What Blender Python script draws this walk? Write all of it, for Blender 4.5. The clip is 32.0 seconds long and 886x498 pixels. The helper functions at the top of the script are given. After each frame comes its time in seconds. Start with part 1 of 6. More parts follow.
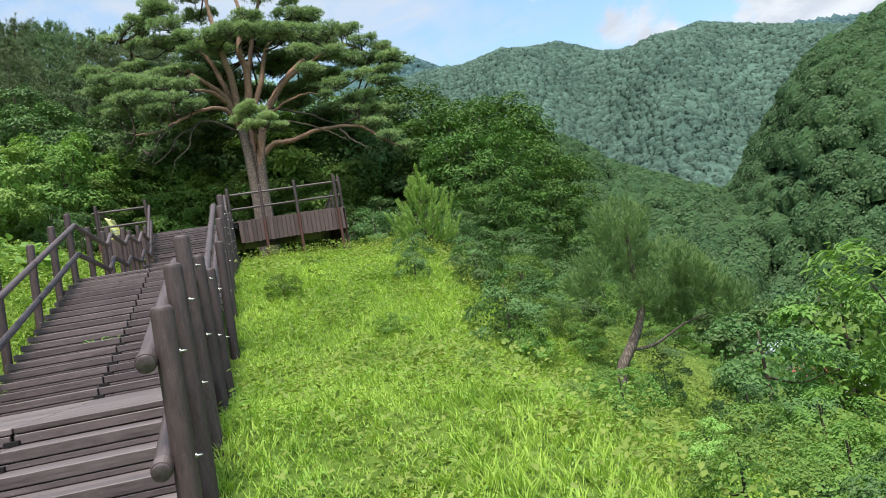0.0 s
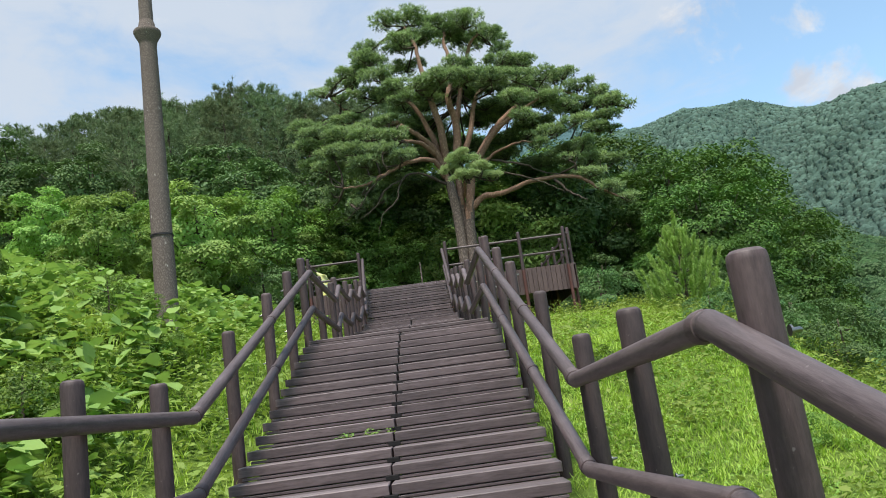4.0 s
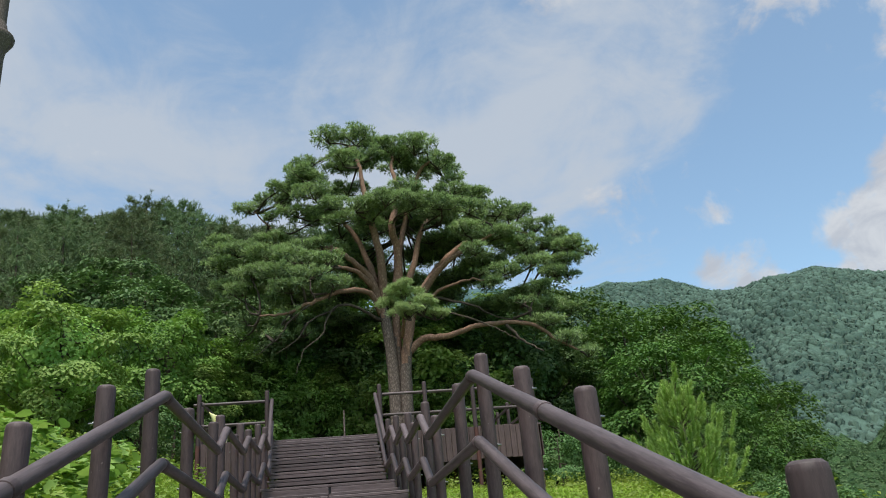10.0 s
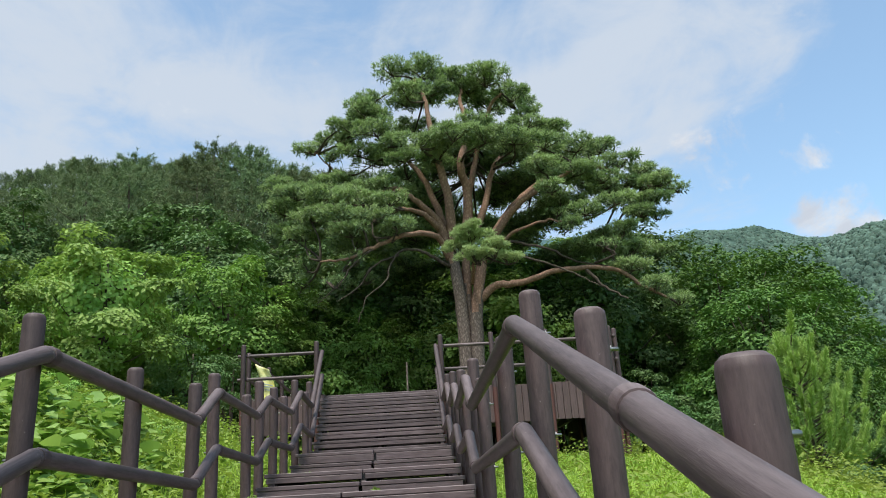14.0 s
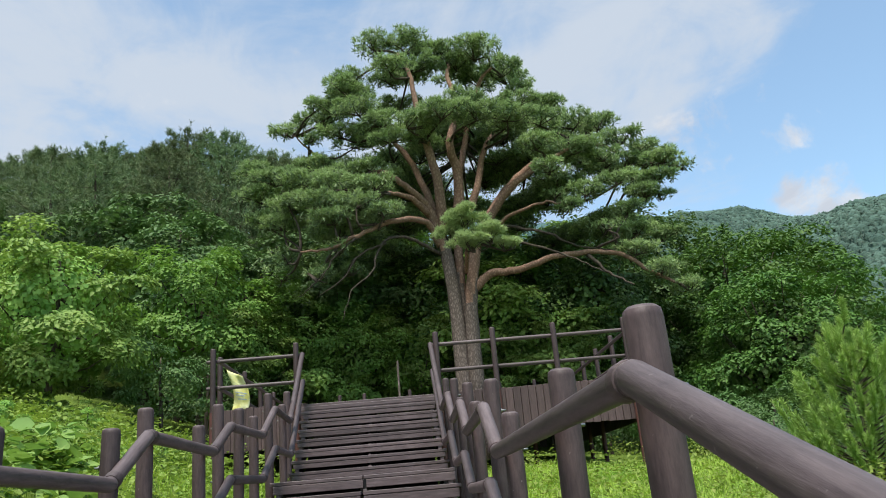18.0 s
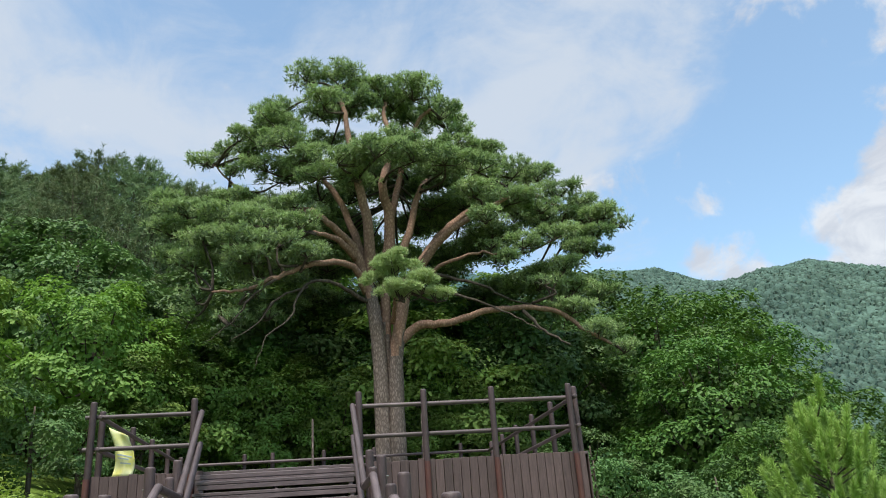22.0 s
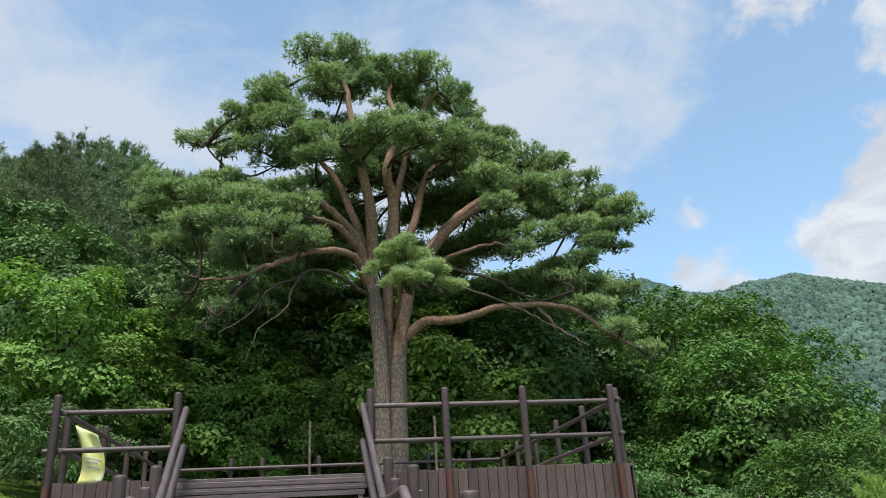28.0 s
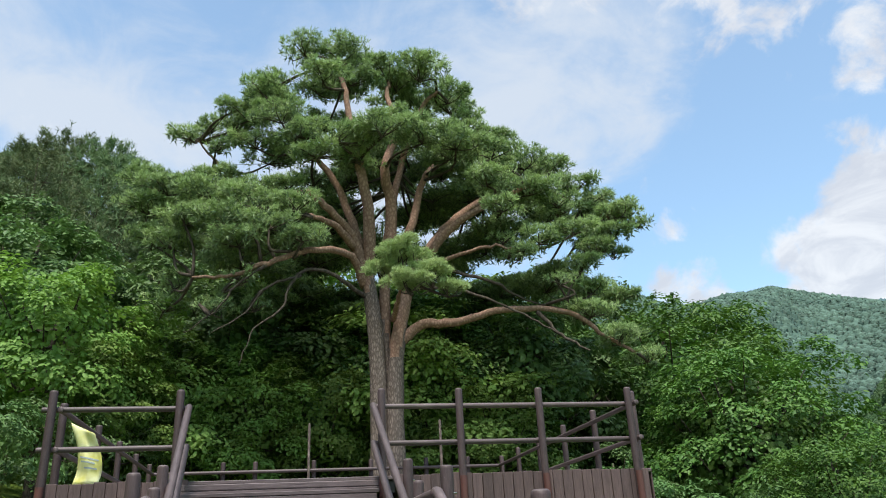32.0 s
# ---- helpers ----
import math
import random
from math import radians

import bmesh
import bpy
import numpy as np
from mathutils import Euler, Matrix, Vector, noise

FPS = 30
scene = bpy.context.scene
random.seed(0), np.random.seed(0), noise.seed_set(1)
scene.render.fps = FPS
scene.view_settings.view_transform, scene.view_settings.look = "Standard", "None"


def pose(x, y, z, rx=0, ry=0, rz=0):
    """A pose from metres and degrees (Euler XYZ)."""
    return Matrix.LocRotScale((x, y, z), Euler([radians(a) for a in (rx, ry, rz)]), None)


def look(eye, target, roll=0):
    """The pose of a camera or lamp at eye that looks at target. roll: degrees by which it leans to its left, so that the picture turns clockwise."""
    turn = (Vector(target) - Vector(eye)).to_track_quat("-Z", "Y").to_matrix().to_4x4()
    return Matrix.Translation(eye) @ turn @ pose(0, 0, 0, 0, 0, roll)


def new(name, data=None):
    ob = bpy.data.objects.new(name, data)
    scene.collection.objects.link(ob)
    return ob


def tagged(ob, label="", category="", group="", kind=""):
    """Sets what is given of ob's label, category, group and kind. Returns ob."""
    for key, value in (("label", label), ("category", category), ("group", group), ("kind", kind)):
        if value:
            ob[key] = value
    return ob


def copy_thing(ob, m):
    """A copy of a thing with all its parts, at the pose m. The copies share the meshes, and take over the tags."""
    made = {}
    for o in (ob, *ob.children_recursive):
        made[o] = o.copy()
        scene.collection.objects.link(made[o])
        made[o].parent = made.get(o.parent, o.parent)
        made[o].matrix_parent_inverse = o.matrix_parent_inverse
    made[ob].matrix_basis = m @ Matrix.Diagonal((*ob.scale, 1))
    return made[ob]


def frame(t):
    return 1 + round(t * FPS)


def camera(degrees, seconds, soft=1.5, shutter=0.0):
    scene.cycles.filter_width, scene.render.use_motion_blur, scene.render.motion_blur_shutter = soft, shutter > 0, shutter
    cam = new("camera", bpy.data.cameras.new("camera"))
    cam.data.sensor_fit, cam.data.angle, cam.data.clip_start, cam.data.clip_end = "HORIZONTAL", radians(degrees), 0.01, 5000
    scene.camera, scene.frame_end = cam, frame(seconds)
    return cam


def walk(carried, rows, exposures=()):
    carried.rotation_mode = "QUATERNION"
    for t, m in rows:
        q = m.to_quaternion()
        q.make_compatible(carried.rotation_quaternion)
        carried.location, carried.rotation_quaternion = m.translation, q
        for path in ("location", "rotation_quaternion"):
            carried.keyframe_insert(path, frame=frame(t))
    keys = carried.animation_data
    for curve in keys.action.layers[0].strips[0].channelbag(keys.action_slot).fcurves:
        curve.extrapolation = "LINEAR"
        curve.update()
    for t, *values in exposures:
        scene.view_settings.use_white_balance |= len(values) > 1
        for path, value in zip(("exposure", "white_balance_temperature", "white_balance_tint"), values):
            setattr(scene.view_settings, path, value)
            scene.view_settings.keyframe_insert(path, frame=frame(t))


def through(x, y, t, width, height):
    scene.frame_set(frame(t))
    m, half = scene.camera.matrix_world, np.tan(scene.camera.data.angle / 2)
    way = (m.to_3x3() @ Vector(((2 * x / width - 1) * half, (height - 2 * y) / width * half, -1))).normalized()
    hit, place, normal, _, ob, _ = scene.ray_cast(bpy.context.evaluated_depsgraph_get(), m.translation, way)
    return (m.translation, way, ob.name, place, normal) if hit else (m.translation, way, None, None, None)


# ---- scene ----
cam = camera(60.4, 32.0, soft=1.0)
PATH = [
    (0, (1.867, 0.263, 0.291), (2.332, 2.202, 0.445), -10.2),
    (0.5, (1.955, 0.775, 0.284), (2.31, 2.735, 0.465), -9.8),
    (1, (1.883, 1.359, 0.336), (2.08, 3.337, 0.557), -9.8),
    (1.5, (1.833, 1.926, 0.364), (1.843, 3.907, 0.643), -8.6),
    (2, (1.577, 2.454, 0.395), (1.428, 4.417, 0.751), -7.0),
    (2.5, (1.281, 2.933, 0.434), (1.072, 4.882, 0.83), -4.9),
    (3, (1.01, 3.268, 0.675), (0.829, 5.222, 1.062), -3.7),
    (3.5, (0.724, 3.605, 0.796), (0.662, 5.565, 1.192), -5.5),
    (5.5, (-0.043, 5.134, 1.054), (0.189, 7.086, 1.422), -8.8),
    (6, (-0.114, 5.402, 1.156), (0.184, 7.352, 1.485), -7.8),
    (6.5, (-0.174, 5.614, 1.252), (0.174, 7.549, 1.614), -5.8),
    (7, (-0.17, 5.825, 1.356), (0.179, 7.738, 1.822), -4.8),
    (7.5, (-0.167, 6.138, 1.423), (0.181, 8.023, 1.994), -5.0),
    (8, (-0.155, 6.45, 1.511), (0.191, 8.307, 2.166), -5.4),
    (8.5, (-0.039, 6.87, 1.513), (0.301, 8.711, 2.216), -5.2),
    (9, (-0.007, 7.393, 1.47), (0.324, 9.231, 2.185), -5.8),
    (9.5, (0.085, 7.928, 1.471), (0.386, 9.759, 2.216), -6.0),
    (10, (0.172, 8.417, 1.484), (0.454, 10.246, 2.243), -5.3),
    (10.5, (0.273, 8.869, 1.479), (0.54, 10.695, 2.248), -4.6),
    (11, (0.438, 9.311, 1.563), (0.654, 11.114, 2.401), -3.5),
    (11.5, (0.497, 9.63, 1.704), (0.67, 11.387, 2.643), -2.9),
    (12, (0.529, 9.794, 1.756), (0.662, 11.536, 2.73), -2.6),
    (12.5, (0.655, 9.97, 1.797), (0.758, 11.753, 2.698), -2.3),
    (13, (0.69, 10.186, 1.812), (0.776, 12.021, 2.602), -2.3),
    (13.5, (0.701, 10.386, 1.866), (0.775, 12.258, 2.568), -2.5),
    (14, (0.766, 10.612, 1.972), (0.829, 12.501, 2.625), -3.5),
    (14.5, (0.733, 10.83, 2.038), (0.816, 12.73, 2.658), -4.6),
    (16.5, (0.708, 11.722, 2.35), (0.758, 13.625, 2.963), -5.7),
    (17, (0.706, 11.915, 2.424), (0.772, 13.81, 3.059), -6.0),
    (17.5, (0.649, 12.148, 2.523), (0.747, 14.042, 3.157), -6.0),
    (18, (0.681, 12.373, 2.577), (0.779, 14.273, 3.195), -5.1),
    (18.5, (0.656, 12.569, 2.627), (0.776, 14.475, 3.223), -4.3),
    (19, (0.621, 12.74, 2.712), (0.798, 14.647, 3.286), -3.5),
    (19.5, (0.657, 12.924, 2.758), (0.876, 14.825, 3.338), -3.2),
    (20, (0.671, 13.065, 2.841), (0.934, 14.951, 3.45), -3.7),
    (20.5, (0.616, 13.284, 2.911), (0.93, 15.151, 3.556), -4.2),
    (21, (0.658, 13.474, 2.964), (0.978, 15.329, 3.64), -4.3),
    (21.5, (0.675, 13.642, 3.059), (0.975, 15.491, 3.76), -4.1),
    (22, (0.596, 13.852, 3.126), (0.902, 15.693, 3.845), -4.1),
    (22.5, (0.548, 14.006, 3.178), (0.847, 15.841, 3.914), -3.7),
    (23, (0.515, 14.198, 3.259), (0.789, 16.029, 4.015), -3.2),
    (23.5, (0.43, 14.415, 3.302), (0.703, 16.24, 4.074), -3.5),
    (24, (0.302, 14.605, 3.397), (0.599, 16.428, 4.166), -3.9),
    (24.5, (0.275, 14.767, 3.392), (0.574, 16.598, 4.138), -3.6),
    (25, (0.273, 14.991, 3.392), (0.564, 16.836, 4.105), -2.8),
    (25.5, (0.216, 15.226, 3.367), (0.531, 17.075, 4.059), -2.6),
    (26, (0.184, 15.453, 3.378), (0.512, 17.3, 4.072), -2.5),
    (26.5, (0.27, 15.642, 3.37), (0.585, 17.481, 4.09), -2.2),
    (28.5, (0.265, 15.719, 3.381), (0.61, 17.547, 4.114), -3.4),
    (29, (0.258, 15.711, 3.385), (0.597, 17.543, 4.112), -3.2),
    (29.5, (0.262, 15.71, 3.385), (0.589, 17.549, 4.1), -2.8),
    (30, (0.149, 15.751, 3.37), (0.491, 17.592, 4.072), -2.6),
    (30.5, (-0.016, 15.754, 3.372), (0.354, 17.594, 4.063), -2.8),
    (31, (-0.098, 15.834, 3.361), (0.271, 17.671, 4.061), -2.6),
    (31.5, (-0.121, 16.037, 3.37), (0.242, 17.865, 4.097), -2.6),
    (32, (-0.158, 16.238, 3.374), (0.233, 18.049, 4.125), -2.9),
]
EXPOSURES = [(0.0, 0.42), (1.0, 0.42), (2.0, 0.40), (3.0, 0.20), (6.0, 0.54), (7.0, 0.36), (8.0, 0.08), (9.0, -0.12), (10.0, -0.04), (11.0, 0.0), (12.0, -0.55), (13.0, -0.08), (14.0, 0.26), (17.0, 0.38), (18.0, 0.24), (19.0, 0.28), (20.0, 0.54), (21.0, 0.36), (22.0, 0.28), (24.0, 0.34), (26.0, 0.38), (29.0, 0.24), (30.0, 0.27), (32.0, 0.40)]
walk(cam, [(t, look(eye, target, roll)) for t, eye, target, roll in PATH], exposures=EXPOSURES)

# ---- world, sun, exposure ----
SUN_EL, SUN_AZ = 66.0, 196.0      # degrees; azimuth clockwise from +Y
world = bpy.data.worlds.new("sky")
scene.world = world
world.use_nodes = True
WN, WL = world.node_tree.nodes, world.node_tree.links
WN.clear()


def wnode(kind, **values):
    n = WN.new(kind)
    for key, v in values.items():
        n.inputs[key].default_value = v
    return n


w_out = wnode("ShaderNodeOutputWorld")
w_bg = wnode("ShaderNodeBackground", Strength=0.15)
w_sky = wnode("ShaderNodeTexSky")
w_sky.sky_type = "NISHITA"
w_sky.sun_disc = False
w_sky.sun_elevation, w_sky.sun_rotation = radians(SUN_EL), radians(SUN_AZ)
w_sky.altitude, w_sky.air_density, w_sky.dust_density, w_sky.ozone_density = 300, 1.0, 1.2, 1.6
w_geo = wnode("ShaderNodeTexCoord")
w_sep = wnode("ShaderNodeSeparateXYZ")
WL.new(w_geo.outputs["Generated"], w_sep.inputs[0])


def wmath(op, a, b=None):
    n = WN.new("ShaderNodeMath")
    n.operation = op
    for i, v in enumerate((a, b)):
        if v is None:
            continue
        if isinstance(v, (int, float)):
            n.inputs[i].default_value = v
        else:
            WL.new(v, n.inputs[i])
    return n.outputs[0]


def wramp(value, stops):
    n = WN.new("ShaderNodeValToRGB")
    n.color_ramp.interpolation = "EASE"
    for i, (p, c) in enumerate(stops):
        e = n.color_ramp.elements[i] if i < 2 else n.color_ramp.elements.new(p)
        e.position, e.color = p, (c, c, c, 1)
    WL.new(value, n.inputs[0])
    return n.outputs[0]


# cloud sheet: the view direction spread on a flat layer
w_h = wmath("ADD", wmath("MAXIMUM", w_sep.outputs[2], 0.02), 0.18)
w_x = wmath("DIVIDE", w_sep.outputs[0], w_h)
w_y = wmath("DIVIDE", w_sep.outputs[1], w_h)
w_flat = wnode("ShaderNodeCombineXYZ")
WL.new(w_x, w_flat.inputs[0]), WL.new(w_y, w_flat.inputs[1])
w_map = wnode("ShaderNodeMapping")
w_map.inputs["Location"].default_value = (1.7, 0.35, 0)
w_map.inputs["Scale"].default_value = (0.9, 0.75, 1)
WL.new(w_flat.outputs[0], w_map.inputs[0])
w_n1 = wnode("ShaderNodeTexNoise", Scale=1.7, Detail=9.0, Roughness=0.60, Distortion=0.5)
WL.new(w_map.outputs[0], w_n1.inputs["Vector"])
w_n2 = wnode("ShaderNodeTexNoise", Scale=5.2, Detail=10.0, Roughness=0.62, Distortion=0.6)
WL.new(w_map.outputs[0], w_n2.inputs["Vector"])
def wblob(x, y, z, inner, outer, weight):
    """A soft round region of the sky about a direction, its radii in degrees."""
    d = WN.new("ShaderNodeVectorMath")
    d.operation = "DOT_PRODUCT"
    d.inputs[1].default_value = Vector((x, y, z)).normalized()
    WL.new(w_geo.outputs["Generated"], d.inputs[0])
    r = WN.new("ShaderNodeMapRange")
    r.interpolation_type = "SMOOTHSTEP"
    for key, v in (("From Min", math.cos(radians(outer))), ("From Max", math.cos(radians(inner))), ("To Min", 0.0), ("To Max", weight)):
        r.inputs[key].default_value = v
    WL.new(d.outputs["Value"], r.inputs["Value"])
    return r.outputs[0]


def wsum(first, *rest):
    for v in rest:
        first = wmath("ADD", first, v)
    return first


# thin cloud is thickest over the wooded hill and opens towards the valley
w_side = wmath("MULTIPLY", wmath("SUBTRACT", w_sep.outputs[0], 0.10), -0.20)
w_cov = wsum(wmath("MULTIPLY", w_n1.outputs["Fac"], 1.15), wmath("MULTIPLY", w_n2.outputs["Fac"], 0.75), w_side, -0.46,
             wblob(0.22, 0.80, 0.55, 2, 22, 0.17), wblob(-0.42, 0.80, 0.42, 5, 26, 0.10), wblob(-0.16, 0.72, 0.68, 1, 11, -0.20),
             wblob(0.10, 0.70, 0.71, 1, 11, -0.16), wblob(0.60, 0.69, 0.42, 4, 18, -0.12))
w_veil = wramp(w_cov, ((0.34, 0.16), (0.78, 0.92)))
# cumulus low over the ridges of the valley, broken puffs higher up
w_n3 = wnode("ShaderNodeTexNoise", Scale=15.0, Detail=12.0, Roughness=0.58, Distortion=0.25)
WL.new(w_geo.outputs["Generated"], w_n3.inputs["Vector"])
w_puffs = wsum(wmath("MULTIPLY", w_n3.outputs["Fac"], 1.7), -0.9, wblob(0.645, 0.70, 0.28, 2, 8.5, 0.56), wblob(0.71, 0.63, 0.31, 3, 10.5, 0.58), wblob(0.50, 0.82, 0.27, 0.5, 5, 0.44),
               wblob(0.47, 0.60, 0.65, 1, 11, 0.38), wblob(0.26, 0.69, 0.68, 1, 8, 0.34), wblob(0.369, 0.843, 0.391, 0.2, 4.5, 0.34), wblob(0.478, 0.795, 0.378, 0.1, 2.2, 0.22), wblob(0.63, 0.59, 0.51, 1, 4, 0.32))
w_cum = wramp(w_puffs, ((0.18, 0.0), (0.56, 0.88)))
w_mix1 = WN.new("ShaderNodeMixRGB")
w_mix1.inputs[2].default_value = (3.55, 3.95, 4.5, 1)
w_gain = WN.new("ShaderNodeMixRGB")
w_gain.blend_type = "MULTIPLY"
w_gain.inputs[0].default_value, w_gain.inputs[2].default_value = 1.0, (1.35, 1.55, 1.45, 1)
WL.new(w_sky.outputs[0], w_gain.inputs[1])
WL.new(w_veil, w_mix1.inputs[0]), WL.new(w_gain.outputs[0], w_mix1.inputs[1])
w_mix2 = WN.new("ShaderNodeMixRGB")
w_tone = WN.new("ShaderNodeMixRGB")
w_tone.inputs[1].default_value, w_tone.inputs[2].default_value = (3.5, 3.65, 4.0, 1), (4.7, 4.8, 4.95, 1)
WL.new(wramp(w_n2.outputs["Fac"], ((0.36, 0.0), (0.64, 1.0))), w_tone.inputs[0])
WL.new(w_tone.outputs[0], w_mix2.inputs[2])
WL.new(w_cum, w_mix2.inputs[0]), WL.new(w_mix1.outputs[0], w_mix2.inputs[1])
WL.new(w_mix2.outputs[0], w_bg.inputs["Color"])
WL.new(w_bg.outputs[0], w_out.inputs[0])

sun = new("sun", bpy.data.lights.new("sun", "SUN"))
sun.data.energy, sun.data.angle, sun.data.color = 5.0, radians(14.0), (1.0, 0.95, 0.88)
_a, _e = radians(SUN_AZ), radians(SUN_EL)
sun.matrix_world = look((0, 0, 40), (-math.sin(_a) * math.cos(_e), -math.cos(_a) * math.cos(_e), 40 - math.sin(_e)))


# ---- materials ----
def material(name, rough=0.8, metal=0.0, spec=0.3):
    m = bpy.data.materials.new(name)
    m.use_nodes = True
    b = m.node_tree.nodes["Principled BSDF"]
    b.inputs["Roughness"].default_value, b.inputs["Metallic"].default_value = rough, metal
    b.inputs["Specular IOR Level"].default_value = spec
    return m, m.node_tree.nodes, m.node_tree.links, b


def mapped(nodes, links, scale=(1, 1, 1), space="Object"):
    c, m = nodes.new("ShaderNodeTexCoord"), nodes.new("ShaderNodeMapping")
    m.inputs["Scale"].default_value = scale
    links.new(c.outputs[space], m.inputs[0])
    return m.outputs[0]


def noise_fac(nodes, links, vec, scale, detail=4.0, rough=0.55, distort=0.0):
    n = nodes.new("ShaderNodeTexNoise")
    n.inputs["Scale"].default_value, n.inputs["Detail"].default_value = scale, detail
    n.inputs["Roughness"].default_value, n.inputs["Distortion"].default_value = rough, distort
    links.new(vec, n.inputs["Vector"])
    return n.outputs["Fac"]


def ramp(nodes, links, fac, *stops):
    n = nodes.new("ShaderNodeValToRGB")
    for i, (p, c) in enumerate(stops):
        e = n.color_ramp.elements[i] if i < 2 else n.color_ramp.elements.new(p)
        e.position, e.color = p, (*c, 1)
    links.new(fac, n.inputs[0])
    return n.outputs[0]


def mix(nodes, links, fac, a, b, mode="MIX"):
    n = nodes.new("ShaderNodeMixRGB")
    n.blend_type = mode
    for i, v in enumerate((fac, a, b)):
        if isinstance(v, (int, float)):
            n.inputs[i].default_value = v
        elif isinstance(v, tuple):
            n.inputs[i].default_value = (*v, 1)
        else:
            links.new(v, n.inputs[i])
    return n.outputs[0]


def bump(nodes, links, bsdf, height, strength, distance):
    n = nodes.new("ShaderNodeBump")
    n.inputs["Strength"].default_value, n.inputs["Distance"].default_value = strength, distance
    links.new(height, n.inputs["Height"])
    links.new(n.outputs[0], bsdf.inputs["Normal"])


def stained_wood(name, dark, light, grain=(3, 60, 60), worn=0.35, rough=0.62, toplight_lichen=0.0):
    """Brown-stained outdoor timber: long grain along x, worn pale patches, a tone of its own for each piece."""
    m, N, L, b = material(name, rough, 0.0, 0.35)
    v = mapped(N, L, grain)
    info = N.new("ShaderNodeObjectInfo")
    shift = N.new("ShaderNodeVectorMath")
    shift.operation = "MULTIPLY_ADD"
    L.new(v, shift.inputs[0])
    shift.inputs[1].default_value = (1, 1, 1)
    comb = N.new("ShaderNodeCombineXYZ")
    for i in range(3):
        L.new(info.outputs["Random"], comb.inputs[i])
    sc = N.new("ShaderNodeVectorMath")
    sc.operation = "SCALE"
    sc.inputs["Scale"].default_value = 37.0
    L.new(comb.outputs[0], sc.inputs[0])
    L.new(sc.outputs[0], shift.inputs[2])
    g = noise_fac(N, L, shift.outputs[0], 1.0, 5.0, 0.6, 0.4)
    fine = N.new("ShaderNodeVectorMath")
    fine.operation = "SCALE"
    fine.inputs["Scale"].default_value = 3.3
    L.new(shift.outputs[0], fine.inputs[0])
    g = mix(N, L, 0.42, g, noise_fac(N, L, fine.outputs[0], 1.0, 4.0, 0.7))
    w = noise_fac(N, L, mapped(N, L, (2.2, 5, 5)), 1.0, 6.0, 0.65)
    base = ramp(N, L, g, (0.34, tuple(c * 0.8 for c in dark)), (0.66, tuple(c * 1.1 for c in light)))
    pale = tuple(min(1, c * 1.9 + 0.02) for c in light)
    base = mix(N, L, ramp(N, L, w, (0.52, (0, 0, 0)), (0.78, (worn, worn, worn))), base, pale)
    chips = noise_fac(N, L, mapped(N, L, (38, 38, 38)), 1.0, 3.0, 0.6)
    base = mix(N, L, ramp(N, L, chips, (0.69, (0, 0, 0)), (0.73, (0.32, 0.32, 0.32))), base, (0.34, 0.30, 0.28))
    if toplight_lichen:
        # upper faces paler: sky light painted on treads and rails, lichen on posts
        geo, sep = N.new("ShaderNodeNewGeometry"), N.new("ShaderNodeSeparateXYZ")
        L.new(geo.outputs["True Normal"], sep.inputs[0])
        up = ramp(N, L, sep.outputs[2], (0.55, (0, 0, 0)), (0.9, (toplight_lichen, toplight_lichen, toplight_lichen)))
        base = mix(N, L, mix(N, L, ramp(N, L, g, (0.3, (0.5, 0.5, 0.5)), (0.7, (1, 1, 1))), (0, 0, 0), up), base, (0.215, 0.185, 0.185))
    tone = N.new("ShaderNodeMapRange")
    L.new(info.outputs["Random"], tone.inputs["Value"])
    tone.inputs["To Min"].default_value, tone.inputs["To Max"].default_value = 0.78, 1.25
    hsv = N.new("ShaderNodeHueSaturation")
    L.new(base, hsv.inputs["Color"]), L.new(tone.outputs[0], hsv.inputs["Value"])
    L.new(hsv.outputs[0], b.inputs["Base Color"])
    bump(N, L, b, g, 0.55, 0.004)
    return m


def leaf_material(name, low, high, rough=0.5, through=0.30, hue=0.012):
    """Leaves: a tone per leaf and per plant, some light passing through."""
    low, high = (low[0] * 1.12, low[1], low[2]), (high[0] * 1.12, high[1], high[2])
    m, N, L, b = material(name, rough + 0.08, 0.0, 0.22)
    geo, info = N.new("ShaderNodeNewGeometry"), N.new("ShaderNodeObjectInfo")
    base = ramp(N, L, geo.outputs["Random Per Island"], (0.0, low), (1.0, high))
    big = noise_fac(N, L, mapped(N, L, (0.9, 0.9, 0.9)), 1.0, 2.0)
    base = mix(N, L, 0.55, base, ramp(N, L, big, (0.3, low), (0.7, high)))
    hs = N.new("ShaderNodeHueSaturation")
    for key, a, c in (("Hue", 0.5 - hue, 0.5 + hue), ("Value", 0.75, 1.25)):
        r = N.new("ShaderNodeMapRange")
        L.new(info.outputs["Random"], r.inputs["Value"])
        r.inputs["To Min"].default_value, r.inputs["To Max"].default_value = a, c
        L.new(r.outputs[0], hs.inputs[key])
    L.new(base, hs.inputs["Color"])
    L.new(hs.outputs[0], b.inputs["Base Color"])
    t = N.new("ShaderNodeBsdfTranslucent")
    br = N.new("ShaderNodeHueSaturation")
    br.inputs["Value"].default_value, br.inputs["Saturation"].default_value = 1.25, 1.1
    L.new(hs.outputs[0], br.inputs["Color"]), L.new(br.outputs[0], t.inputs["Color"])
    s = N.new("ShaderNodeMixShader")
    s.inputs[0].default_value = through
    L.new(b.outputs[0], s.inputs[1]), L.new(t.outputs[0], s.inputs[2])
    L.new(s.outputs[0], N["Material Output"].inputs["Surface"])
    return m


